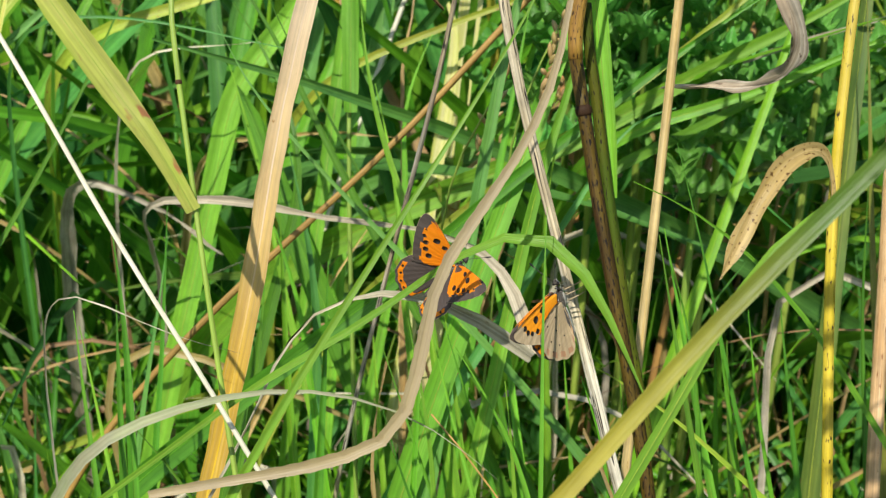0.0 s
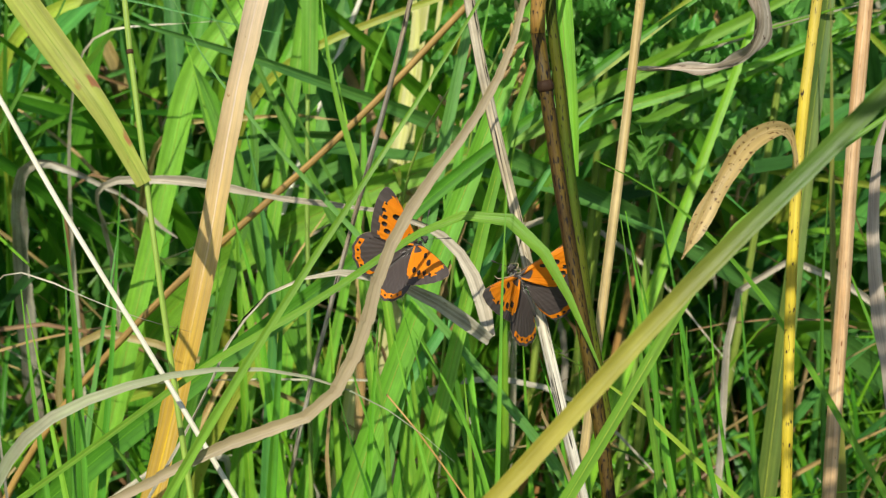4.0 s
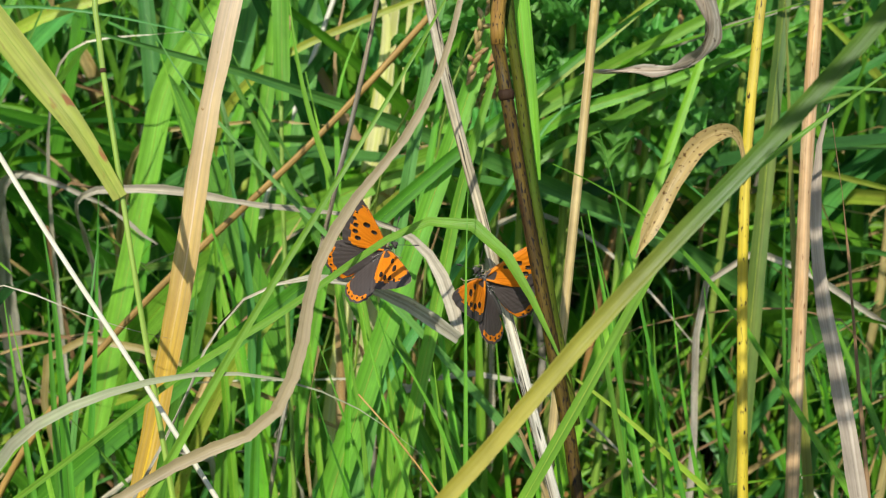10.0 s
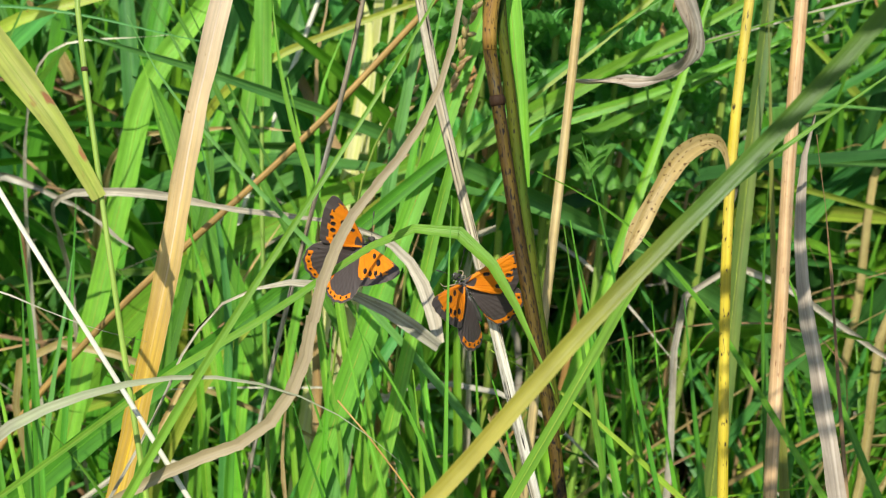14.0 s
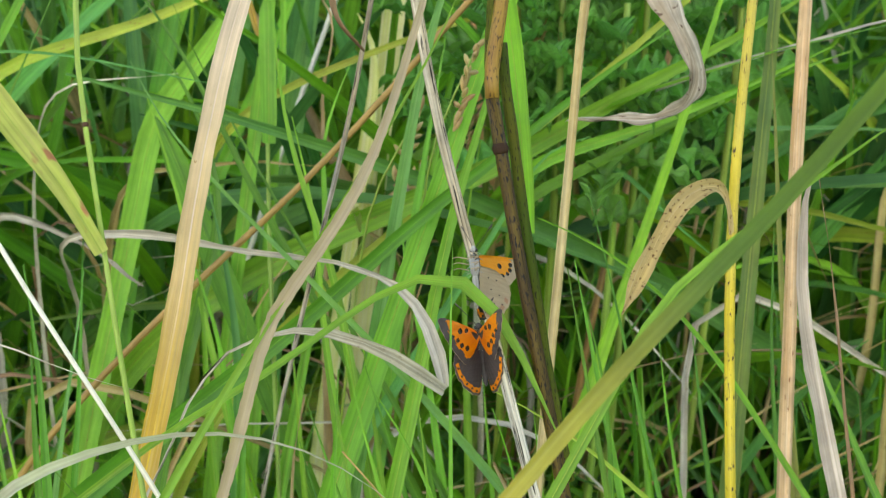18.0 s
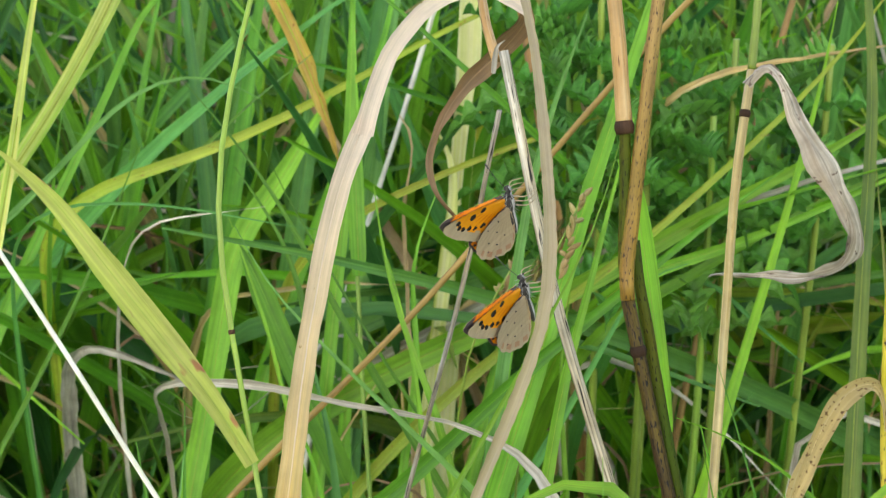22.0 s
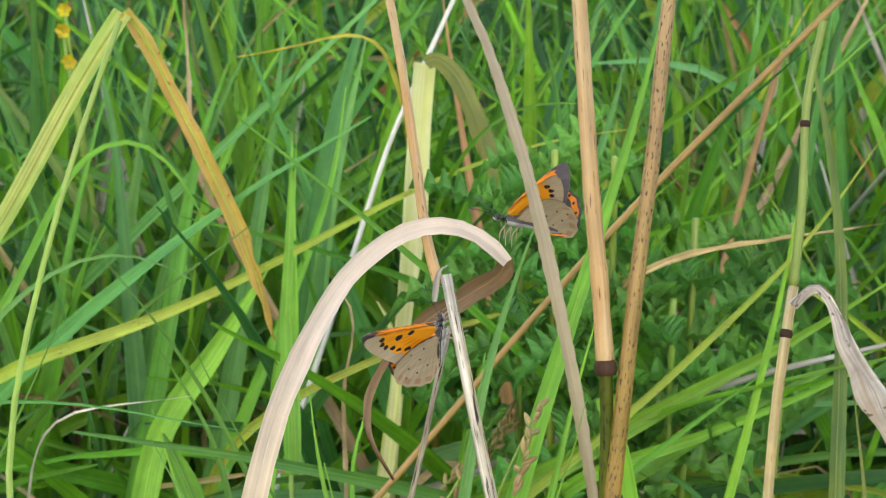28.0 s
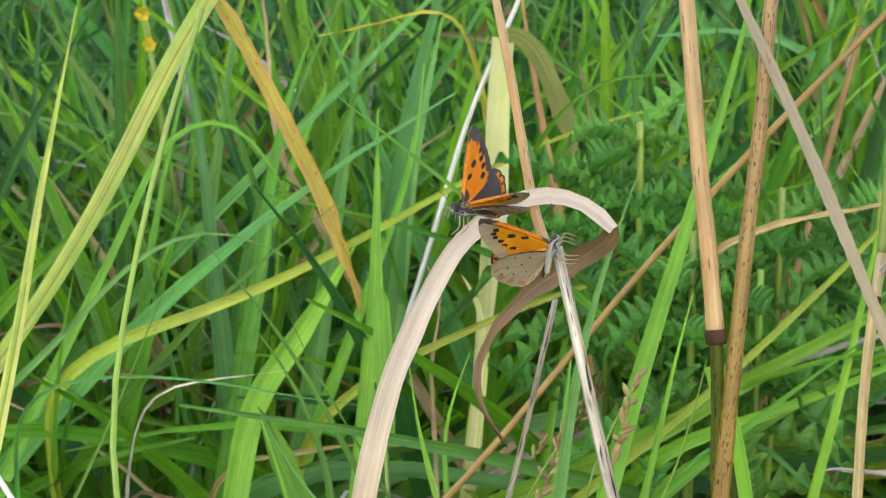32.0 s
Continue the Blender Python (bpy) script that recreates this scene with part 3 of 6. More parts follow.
flecked = stem("grass_plant", "greenstem", "slender green grass stem with nodes and a flecked leaf", 0.0015, [(0.002, 0.115, -0.005), (-0.011, 0.152, 0.229), (-0.044, 0.253, 0.422), (-0.048, 0.266, 0.446), (-0.051, 0.278, 0.469), (-0.056, 0.294, 0.500), (-0.050, 0.321, 0.530), (-0.042, 0.342, 0.557), (-0.030, 0.355, 0.584)], nodes=(.62, .8))
blade("leaf", "fleckleaf", "yellow green leaf with brown flecks", 0.0066, [(-0.048, 0.264, 0.447), (-0.057, 0.270, 0.462), (-0.069, 0.277, 0.477), (-0.081, 0.283, 0.493), (-0.092, 0.289, 0.507), (-0.105, 0.294, 0.519)], tip=.4, foot=.55, on=flecked)
stem("dry_stalk", "white", "thin bleached white dry stalk leaning aslant", 0.0013, [(0.117, 0.114, -0.005), (0.078, 0.143, 0.224), (-0.031, 0.224, 0.397), (-0.046, 0.235, 0.421), (-0.063, 0.246, 0.445), (-0.081, 0.260, 0.475), (-0.105, 0.277, 0.512)])
blade("grass_plant", "paleleaf", "pale curved grass leaf arching low", 0.0028, [(-0.1300, 0.2970, -0.0050), (-0.1040, 0.2470, 0.3100), (-0.0717, 0.2196, 0.4065), (-0.0612, 0.2195, 0.4129), (-0.0498, 0.2192, 0.4192), (-0.0373, 0.2183, 0.4244), (-0.0270, 0.2207, 0.4252), (-0.0165, 0.2220, 0.4241), (-0.0047, 0.2224, 0.4210), (0.0061, 0.2221, 0.4158), (0.0159, 0.2213, 0.4094), (0.0233, 0.2193, 0.4001)], tip=0.2, widths=(1.0, 1.0, 0.95, 0.8, 0.65, 0.55, 0.45, 0.35, 0.3, 0.25))
blade("dry_plant", "whiteleaf", "bleached dry leaf arching over to a folded tip", 0.0046, [(-0.1700, 0.1970, -0.0050), (-0.1390, 0.2150, 0.2000), (-0.0403, 0.2702, 0.3830), (-0.0347, 0.2748, 0.3988), (-0.0282, 0.2775, 0.4102), (-0.0173, 0.2781, 0.4170), (-0.0055, 0.2798, 0.4182), (0.0064, 0.2810, 0.4157), (0.0200, 0.2806, 0.4078), (0.0277, 0.2818, 0.4009), (0.0353, 0.2832, 0.3931)], tip=.0, foot=.5, widths=(0.12, 0.13, 0.14, 0.2, 0.28, 0.6, 0.9, 1.0, 0.85))
# Takes the greyer leaf colour to stand in for shade on this strand.
blade("dry_plant", "purpleleaf", "withered leaf strand looping down to its fold, greyed for shade", 0.0046, [(-0.1490, 0.5480, -0.0050), (-0.1220, 0.4980, 0.2820), (-0.1091, 0.4330, 0.3713), (-0.0857, 0.4188, 0.3793), (-0.0647, 0.4097, 0.3850), (-0.0376, 0.3912, 0.3858), (-0.0159, 0.3733, 0.3921), (0.0041, 0.3555, 0.3984), (0.0206, 0.3365, 0.4019), (0.0298, 0.3182, 0.4034), (0.0349, 0.3016, 0.3992), (0.0356, 0.2879, 0.3914)], tip=.0, foot=.4, widths=(0.5, 0.6, 0.7, 0.45, 0.35, 0.35, 0.45, 0.7, 1.0, 0.7))
arched = blade("grass_plant", "fresh", "arched green grass leaf bent over near its tip", 0.0040, [(-0.2680, 0.2090, -0.0050), (-0.1990, 0.2270, 0.2550), (-0.0418, 0.2466, 0.4006), (-0.0235, 0.2504, 0.4105), (-0.0038, 0.2541, 0.4211), (0.0103, 0.2577, 0.4339), (0.0215, 0.2587, 0.4414), (0.0318, 0.2590, 0.4482), (0.0376, 0.2581, 0.4507), (0.0411, 0.2562, 0.4498), (0.0449, 0.2511, 0.4421), (0.0493, 0.2449, 0.4323), (0.0544, 0.2388, 0.4218), (0.0601, 0.2322, 0.4101)], tip=0.08, widths=(0.4, 0.45, 0.5, 0.45, 0.45, 0.5, 0.7, 0.9, 1.0, 0.95, 0.75, 0.45))
sidearch = blade("grass_plant", "fresh", "arching green grass leaf curving to one side", 0.0035, [(0.263, 0.145, -0.005), (0.224, 0.174, 0.224), (0.116, 0.255, 0.398), (0.107, 0.261, 0.411), (0.097, 0.267, 0.423), (0.085, 0.270, 0.436), (0.072, 0.270, 0.446), (0.057, 0.267, 0.453)])
blade("grass_plant", "fresh", "bright sunlit green grass leaf", 0.0058, [(0.045, 0.243, -0.005), (0.038, 0.264, 0.143), (0.012, 0.346, 0.319), (0.006, 0.364, 0.358), (-0.000, 0.379, 0.389), (-0.006, 0.385, 0.402), (-0.011, 0.392, 0.417), (-0.016, 0.401, 0.437), (-0.018, 0.412, 0.459)])
sheathed = stem("grass_plant", "greenstem", "thin green grass stem below a blunt leaf", 0.0021, [(-0.023, 0.339, -0.005), (-0.024, 0.360, 0.140), (-0.028, 0.439, 0.310), (-0.029, 0.459, 0.353), (-0.029, 0.479, 0.395)])
blade("leaf", "fresh", "", 0.0072, [(-0.028, 0.474, 0.395), (-0.028, 0.485, 0.417), (-0.028, 0.500, 0.451)], tip=.1, on=sheathed)
blade("grass_plant", "blue", "broad blue green grass leaf", 0.0079, [(-0.032, 0.247, -0.005), (-0.022, 0.272, 0.169), (0.016, 0.364, 0.366), (0.026, 0.387, 0.416), (0.037, 0.409, 0.463), (0.052, 0.425, 0.499), (0.058, 0.431, 0.511)])
blade("grass_plant", "green", "broad green leaf lying diagonally", 0.0094, [(-0.220, 0.320, -0.005), (-0.159, 0.333, 0.235), (0.003, 0.370, 0.379), (0.032, 0.376, 0.405), (0.061, 0.381, 0.426), (0.088, 0.385, 0.448), (0.117, 0.389, 0.467)])
blade("grass_plant", "green", "long green leaf slanting across others", 0.0076, [(0.019, 0.580, -0.005), (0.045, 0.530, 0.249), (0.071, 0.489, 0.351), (0.115, 0.504, 0.371), (0.154, 0.517, 0.387), (0.195, 0.529, 0.401), (0.241, 0.540, 0.413)])
blade("grass_plant", "fresh", "tall bright green grass leaf", 0.0070, [(-0.030, 0.218, -0.005), (-0.017, 0.243, 0.175), (0.030, 0.334, 0.369), (0.041, 0.355, 0.414), (0.051, 0.367, 0.441), (0.060, 0.381, 0.469), (0.067, 0.389, 0.487)])
stem("dry_stalk", "rust", "thin rusty brown stalk crossing diagonally", 0.0027, [(-0.207, 0.364, -0.005), (-0.145, 0.382, 0.258), (0.004, 0.425, 0.413), (0.065, 0.443, 0.477), (0.104, 0.449, 0.517), (0.163, 0.460, 0.572)])
yellowup = blade("grass_plant", "cream", "upright pale yellow striped grass blade", 0.0123, [(-0.012, 0.513, -0.005), (-0.005, 0.537, 0.160), (0.020, 0.628, 0.355), (0.029, 0.658, 0.420), (0.034, 0.683, 0.474), (0.039, 0.700, 0.510)], tip=.0, straight=True)
blade("leaf_end", "oliveleaf", "olive bent over end of the leaf", 0.0106, [(0.039, 0.692, 0.511), (0.044, 0.693, 0.513), (0.054, 0.689, 0.505), (0.063, 0.680, 0.486), (0.070, 0.670, 0.464), (0.072, 0.662, 0.448)], tip=.3, straight=True, on=yellowup)
blade("dry_plant", "cream", "yellow white dry leaf folded at its top", 0.0075, [(-0.036, 0.439, -0.005), (-0.027, 0.461, 0.148), (0.005, 0.545, 0.329), (0.012, 0.562, 0.365), (0.017, 0.577, 0.398), (0.015, 0.585, 0.414), (0.008, 0.587, 0.420)], tip=.15, straight=True)
bentleaf = blade("grass_plant", "yellow", "yellow striped leaf blade bent sharply over", 0.0076, [(-0.2970, 0.3370, -0.0050), (-0.2450, 0.3990, 0.3170), (-0.1578, 0.5172, 0.4535), (-0.1413, 0.5344, 0.4773), (-0.1262, 0.5529, 0.5043), (-0.1104, 0.5717, 0.5324), (-0.0954, 0.5882, 0.5538)], tip=0, straight=True)
blade("leaf_end", "orangeleaf", "orange yellow falling end of the leaf", 0.0072, [(-0.0949, 0.5882, 0.5540), (-0.0884, 0.5882, 0.5440), (-0.0803, 0.5854, 0.5266), (-0.0677, 0.5791, 0.4998), (-0.0572, 0.5738, 0.4755), (-0.0493, 0.5697, 0.4544), (-0.0445, 0.5679, 0.4391), (-0.0379, 0.5621, 0.4129)], tip=.3, straight=True, on=bentleaf)
blade("grass_plant", "yellowgreen", "long yellow green blade lying aslant", 0.0061, [(-0.231, 0.658, -0.005), (-0.202, 0.608, 0.294), (-0.174, 0.562, 0.393), (-0.101, 0.573, 0.417), (-0.041, 0.583, 0.440), (0.016, 0.596, 0.466), (0.082, 0.606, 0.488), (0.129, 0.608, 0.493)], straight=True)
blade("grass_plant", "yellowgreen", "yellow green blade lying slanting low", 0.0057, [(-0.110, 0.640, -0.005), (-0.084, 0.590, 0.270), (-0.057, 0.544, 0.374), (0.013, 0.553, 0.409), (0.062, 0.553, 0.426), (0.137, 0.555, 0.446)], straight=True)
blade("dry_plant", "straw", "straw coloured dry blade lying across", 0.0062, [(0.053, 0.614, -0.005), (0.082, 0.564, 0.361), (0.112, 0.516, 0.456), (0.162, 0.520, 0.465), (0.217, 0.523, 0.471)], straight=True)
blade("grass_plant", "fresh", "broad green leaf tip folded over a yellow one", 0.0108, [(-0.154, 0.414, -0.005), (-0.142, 0.437, 0.153), (-0.098, 0.524, 0.341), (-0.088, 0.544, 0.383), (-0.068, 0.554, 0.404), (-0.056, 0.562, 0.422), (-0.040, 0.571, 0.443)], tip=.1, straight=True)
blade("grass_plant", "fresh", "upright pointed green grass blade", 0.0067, [(-0.076, 0.408, -0.005), (-0.067, 0.436, 0.191), (-0.038, 0.529, 0.388), (-0.033, 0.543, 0.418), (-0.029, 0.565, 0.466), (-0.027, 0.582, 0.502)], tip=.2, straight=True)
blade("grass_plant", "blue", "broad upright green leaf", 0.0181, [(-0.061, 0.560, -0.005), (-0.053, 0.587, 0.182), (-0.027, 0.679, 0.380), (-0.021, 0.700, 0.424), (-0.008, 0.726, 0.481), (0.010, 0.751, 0.533), (0.017, 0.762, 0.557)], straight=True)
blade("grass_plant", "blue", "blue green blade arching to one side", 0.0057, [(-0.369, 0.408, -0.005), (-0.299, 0.439, 0.292), (-0.150, 0.508, 0.438), (-0.124, 0.519, 0.463), (-0.103, 0.523, 0.471), (-0.081, 0.522, 0.470), (-0.066, 0.517, 0.459)], straight=True)
blade("grass_plant", "fresh", "green blade arching over", 0.0069, [(-0.284, 0.521, -0.005), (-0.246, 0.556, 0.257), (-0.155, 0.640, 0.438), (-0.139, 0.655, 0.471), (-0.119, 0.662, 0.485), (-0.100, 0.661, 0.483), (-0.084, 0.651, 0.462), (-0.070, 0.639, 0.436)], straight=True)
blade("grass_plant", "fresh", "long broad bright green grass leaf", 0.0094, [(-0.051, 0.271, -0.005), (-0.025, 0.304, 0.239), (0.045, 0.392, 0.428), (0.051, 0.400, 0.445), (0.070, 0.421, 0.489), (0.091, 0.444, 0.539), (0.104, 0.462, 0.576)], straight=True)
blade("grass_plant", "fresh", "broad green leaf sloping up to the side", 0.0141, [(-0.190, 0.508, -0.005), (-0.111, 0.506, 0.262), (0.077, 0.501, 0.376), (0.124, 0.500, 0.405), (0.168, 0.496, 0.430), (0.210, 0.495, 0.458)], straight=True)
blade("grass_plant", "fresh", "green leaf sloping beside a broader one", 0.0095, [(0.024, 0.600, -0.005), (0.051, 0.550, 0.265), (0.078, 0.497, 0.368), (0.123, 0.492, 0.389), (0.166, 0.487, 0.409), (0.208, 0.482, 0.432)], straight=True)
blade("grass_plant", "yellowgreen", "yellow green blade rising to the side", 0.0052, [(-0.132, 0.421, -0.005), (-0.059, 0.437, 0.277), (0.106, 0.476, 0.418), (0.151, 0.486, 0.456), (0.177, 0.492, 0.483), (0.206, 0.502, 0.522)], straight=True)
stem("dry_stalk", "white", "thin white straw standing far back", 0.0030, [(-0.096, 0.555, -0.005), (-0.070, 0.587, 0.230), (0.000, 0.675, 0.419), (0.019, 0.698, 0.468), (0.035, 0.712, 0.498), (0.060, 0.733, 0.544)])
blade("dry_plant", "rust", "rusty brown upright dead leaf", 0.0078, [(0.098, 0.607, -0.005), (0.087, 0.645, 0.259), (0.063, 0.737, 0.457), (0.058, 0.757, 0.499), (0.054, 0.777, 0.542)], straight=True)
blade("dry_plant", "straw", "tan dead leaf standing upright", 0.0064, [(0.068, 0.598, -0.005), (0.034, 0.628, 0.223), (-0.064, 0.712, 0.402), (-0.089, 0.733, 0.449), (-0.091, 0.754, 0.493), (-0.094, 0.778, 0.544)], straight=True)
blade("dry_plant", "orangeleaf", "small yellow brown dry leaf tip", 0.0053, [(0.063, 0.803, -0.005), (0.034, 0.753, 0.445), (0.005, 0.699, 0.528), (-0.008, 0.698, 0.524), (-0.036, 0.695, 0.519), (-0.058, 0.694, 0.516)], straight=True)
blade("grass_plant", "olive", "olive green upright blade beside a dry stem", 0.0081, [(0.139, 0.323, -0.005), (0.147, 0.353, 0.201), (0.171, 0.445, 0.399), (0.179, 0.476, 0.465), (0.178, 0.499, 0.514), (0.173, 0.514, 0.546), (0.169, 0.523, 0.567)], straight=True)
blade("grass_plant", "yellowgreen", "yellowing leaf with brown flecks lying low", 0.0044, [(0.319, 0.187, -0.005), (0.265, 0.208, 0.212), (0.105, 0.272, 0.349), (0.088, 0.279, 0.364), (0.075, 0.284, 0.374), (0.059, 0.289, 0.385), (0.050, 0.290, 0.388)])
blade("dry_plant", "straw", "pale torn dry leaf sheath", 0.0054, [(0.148, 0.120, -0.005), (0.125, 0.147, 0.195), (0.052, 0.235, 0.383), (0.050, 0.237, 0.388), (0.047, 0.240, 0.393), (0.045, 0.242, 0.398)], tip=.2)
stem("dry_stalk", "stick", "thin grey withered dry stalk", 0.0017, [(-0.055, 0.384, -0.005), (-0.037, 0.374, 0.242), (0.010, 0.348, 0.455), (0.015, 0.345, 0.482), (0.020, 0.341, 0.507)])
blade("grass_plant", "fresh", "narrow green grass blade", 0.0017, [(0.0260, 0.0920, -0.0050), (0.0270, 0.1220, 0.1970), (0.0329, 0.2163, 0.3896), (0.0332, 0.2233, 0.4036), (0.0335, 0.2315, 0.4200), (0.0337, 0.2397, 0.4364), (0.0342, 0.2455, 0.4482), (0.0347, 0.2487, 0.4546)], tip=0.2)
blade("grass_plant", "green", "green grass blade rising steeply", 0.0071, [(-0.121, 0.350, -0.005), (-0.109, 0.371, 0.146), (-0.061, 0.454, 0.324), (-0.050, 0.472, 0.363), (-0.054, 0.483, 0.386), (-0.062, 0.501, 0.405), (-0.080, 0.513, 0.431)])
blade("grass_plant", "green", "green leaf with a cut blunt tip", 0.0110, [(0.027, 0.394, -0.005), (0.007, 0.418, 0.170), (-0.068, 0.505, 0.357), (-0.076, 0.515, 0.378), (-0.083, 0.521, 0.391)], tip=.05)
blade("dry_plant", "straw", "tan dry leaf lying across others", 0.0058, [(-0.161, 0.632, -0.005), (-0.131, 0.582, 0.259), (-0.102, 0.535, 0.354), (-0.078, 0.536, 0.358), (-0.046, 0.538, 0.362), (-0.012, 0.537, 0.359)])
blade("dry_plant", "whiteleaf", "brown withered leaf lying tangled", 0.0086, [(-0.216, 0.613, -0.005), (-0.187, 0.563, 0.266), (-0.158, 0.510, 0.349), (-0.138, 0.508, 0.344), (-0.113, 0.503, 0.334), (-0.091, 0.495, 0.318)])
blade("dry_plant", "straw", "thin curled tan leaf hanging", 0.0045, [(-0.009, 0.426, -0.005), (-0.009, 0.452, 0.176), (-0.009, 0.545, 0.375), (-0.009, 0.555, 0.398), (-0.001, 0.563, 0.416), (-0.001, 0.570, 0.429), (-0.009, 0.571, 0.432)], straight=True)
blade("grass_plant", "blue", "blue green leaf arching", 0.0078, [(0.048, 0.609, -0.005), (0.075, 0.559, 0.257), (0.102, 0.515, 0.359), (0.119, 0.519, 0.367), (0.134, 0.517, 0.363), (0.148, 0.509, 0.346), (0.171, 0.500, 0.328)], straight=True)
blade("grass_plant", "fresh", "light green fresh grass leaf", 0.0043, [(0.086, 0.176, -0.005), (0.073, 0.198, 0.152), (0.021, 0.284, 0.338), (0.015, 0.294, 0.358), (0.010, 0.302, 0.376), (0.007, 0.309, 0.390)])
blade("grass_plant", "green", "green grass leaf among others", 0.0039, [(0.090, 0.197, -0.005), (0.074, 0.217, 0.146), (0.009, 0.301, 0.325), (0.001, 0.310, 0.346), (-0.005, 0.319, 0.365), (-0.008, 0.322, 0.372)])
blade("grass_plant", "green", "green grass leaf among others", 0.0034, [(0.085, 0.188, -0.005), (0.069, 0.209, 0.149), (0.002, 0.294, 0.331), (-0.004, 0.301, 0.346), (-0.008, 0.308, 0.360)])
blade("grass_plant", "fresh", "light green fresh grass leaf", 0.0041, [(0.025, 0.183, -0.005), (0.021, 0.205, 0.150), (0.008, 0.291, 0.333), (0.007, 0.300, 0.353), (0.003, 0.309, 0.372), (0.000, 0.316, 0.387)])
blade("grass_plant", "fresh", "light green fresh grass leaf", 0.0041, [(0.113, 0.138, -0.005), (0.096, 0.162, 0.170), (0.035, 0.251, 0.362), (0.031, 0.258, 0.375), (0.024, 0.265, 0.390), (0.014, 0.271, 0.404)])
blade("grass_plant", "fresh", "light green fresh grass leaf", 0.0047, [(0.044, 0.155, -0.005), (0.042, 0.178, 0.158), (0.031, 0.268, 0.350), (0.030, 0.276, 0.368), (0.028, 0.284, 0.385)])
blade("grass_plant", "green", "green grass leaf among others", 0.0060, [(-0.072, 0.196, -0.005), (-0.075, 0.217, 0.147), (-0.086, 0.301, 0.327), (-0.088, 0.320, 0.367), (-0.090, 0.330, 0.389), (-0.093, 0.339, 0.407)])
blade("grass_plant", "fresh", "light green fresh grass leaf", 0.0049, [(-0.032, 0.176, -0.005), (-0.043, 0.198, 0.153), (-0.086, 0.285, 0.340), (-0.091, 0.296, 0.362), (-0.097, 0.308, 0.389)])
blade("grass_plant", "blue", "blue green grass leaf", 0.0044, [(-0.132, 0.257, -0.005), (-0.126, 0.276, 0.130), (-0.103, 0.350, 0.289), (-0.098, 0.366, 0.324), (-0.092, 0.381, 0.357), (-0.089, 0.392, 0.378)])
blade("grass_plant", "green", "green grass leaf among others", 0.0048, [(0.084, 0.222, -0.005), (0.054, 0.241, 0.149), (-0.070, 0.317, 0.314), (-0.082, 0.324, 0.329), (-0.092, 0.329, 0.339)])
blade("grass_plant", "green", "green grass leaf among others", 0.0040, [(-0.111, 0.257, -0.005), (-0.102, 0.276, 0.131), (-0.066, 0.350, 0.290), (-0.057, 0.371, 0.334), (-0.053, 0.390, 0.375)])
blade("grass_plant", "bright", "fresh bright green grass leaf", 0.0055, [(-0.009, 0.283, -0.005), (-0.015, 0.304, 0.144), (-0.040, 0.386, 0.320), (-0.044, 0.399, 0.347), (-0.051, 0.408, 0.366), (-0.057, 0.416, 0.383)])
blade("grass_plant", "blue", "blue green grass leaf", 0.0066, [(-0.045, 0.299, -0.005), (-0.044, 0.318, 0.126), (-0.041, 0.390, 0.281), (-0.039, 0.411, 0.325), (-0.043, 0.427, 0.361), (-0.050, 0.441, 0.391)])
blade("grass_plant", "blue", "blue green grass leaf", 0.0062, [(-0.079, 0.331, -0.005), (-0.042, 0.357, 0.211), (0.070, 0.437, 0.382), (0.083, 0.446, 0.401), (0.093, 0.449, 0.406), (0.102, 0.448, 0.406)])
blade("grass_plant", "green", "green grass leaf among others", 0.0025, [(0.144, 0.169, -0.005), (0.130, 0.199, 0.201), (0.088, 0.290, 0.397), (0.083, 0.300, 0.419), (0.079, 0.307, 0.434), (0.076, 0.312, 0.445)])
blade("grass_plant", "oliveleaf", "olive green grass leaf turning dry", 0.0049, [(0.179, 0.265, -0.005), (0.177, 0.288, 0.156), (0.167, 0.377, 0.346), (0.165, 0.395, 0.386), (0.164, 0.412, 0.423), (0.163, 0.427, 0.454)])
blade("grass_plant", "bright", "fresh bright green grass leaf", 0.0039, [(0.085, 0.135, -0.005), (0.078, 0.159, 0.164), (0.055, 0.252, 0.363), (0.053, 0.260, 0.380), (0.047, 0.268, 0.397)])
blade("grass_plant", "bright", "fresh bright green grass leaf", 0.0040, [(0.091, 0.175, -0.005), (0.086, 0.197, 0.152), (0.067, 0.284, 0.337), (0.064, 0.295, 0.360), (0.063, 0.302, 0.375)])
blade("grass_plant", "green", "green grass leaf among others", 0.0039, [(0.094, 0.167, -0.005), (0.092, 0.190, 0.154), (0.085, 0.277, 0.342), (0.084, 0.296, 0.382), (0.076, 0.310, 0.412)])
blade("grass_plant", "bright", "fresh bright green grass leaf", 0.0036, [(0.159, 0.195, -0.005), (0.150, 0.217, 0.145), (0.115, 0.300, 0.323), (0.109, 0.314, 0.354), (0.106, 0.328, 0.383)])
blade("grass_plant", "green", "green grass leaf among others", 0.0056, [(0.281, 0.220, -0.005), (0.261, 0.240, 0.149), (0.180, 0.326, 0.332), (0.164, 0.342, 0.366), (0.153, 0.353, 0.390)])
blade("grass_plant", "green", "green grass leaf among others", 0.0043, [(0.163, 0.240, -0.005), (0.162, 0.262, 0.149), (0.156, 0.347, 0.331), (0.155, 0.361, 0.360), (0.157, 0.381, 0.403)])
blade("grass_plant", "green", "green grass leaf among others", 0.0036, [(-0.276, 0.331, -0.005), (-0.243, 0.359, 0.214), (-0.143, 0.442, 0.392), (-0.128, 0.454, 0.418), (-0.116, 0.466, 0.443), (-0.106, 0.475, 0.463)], straight=True)
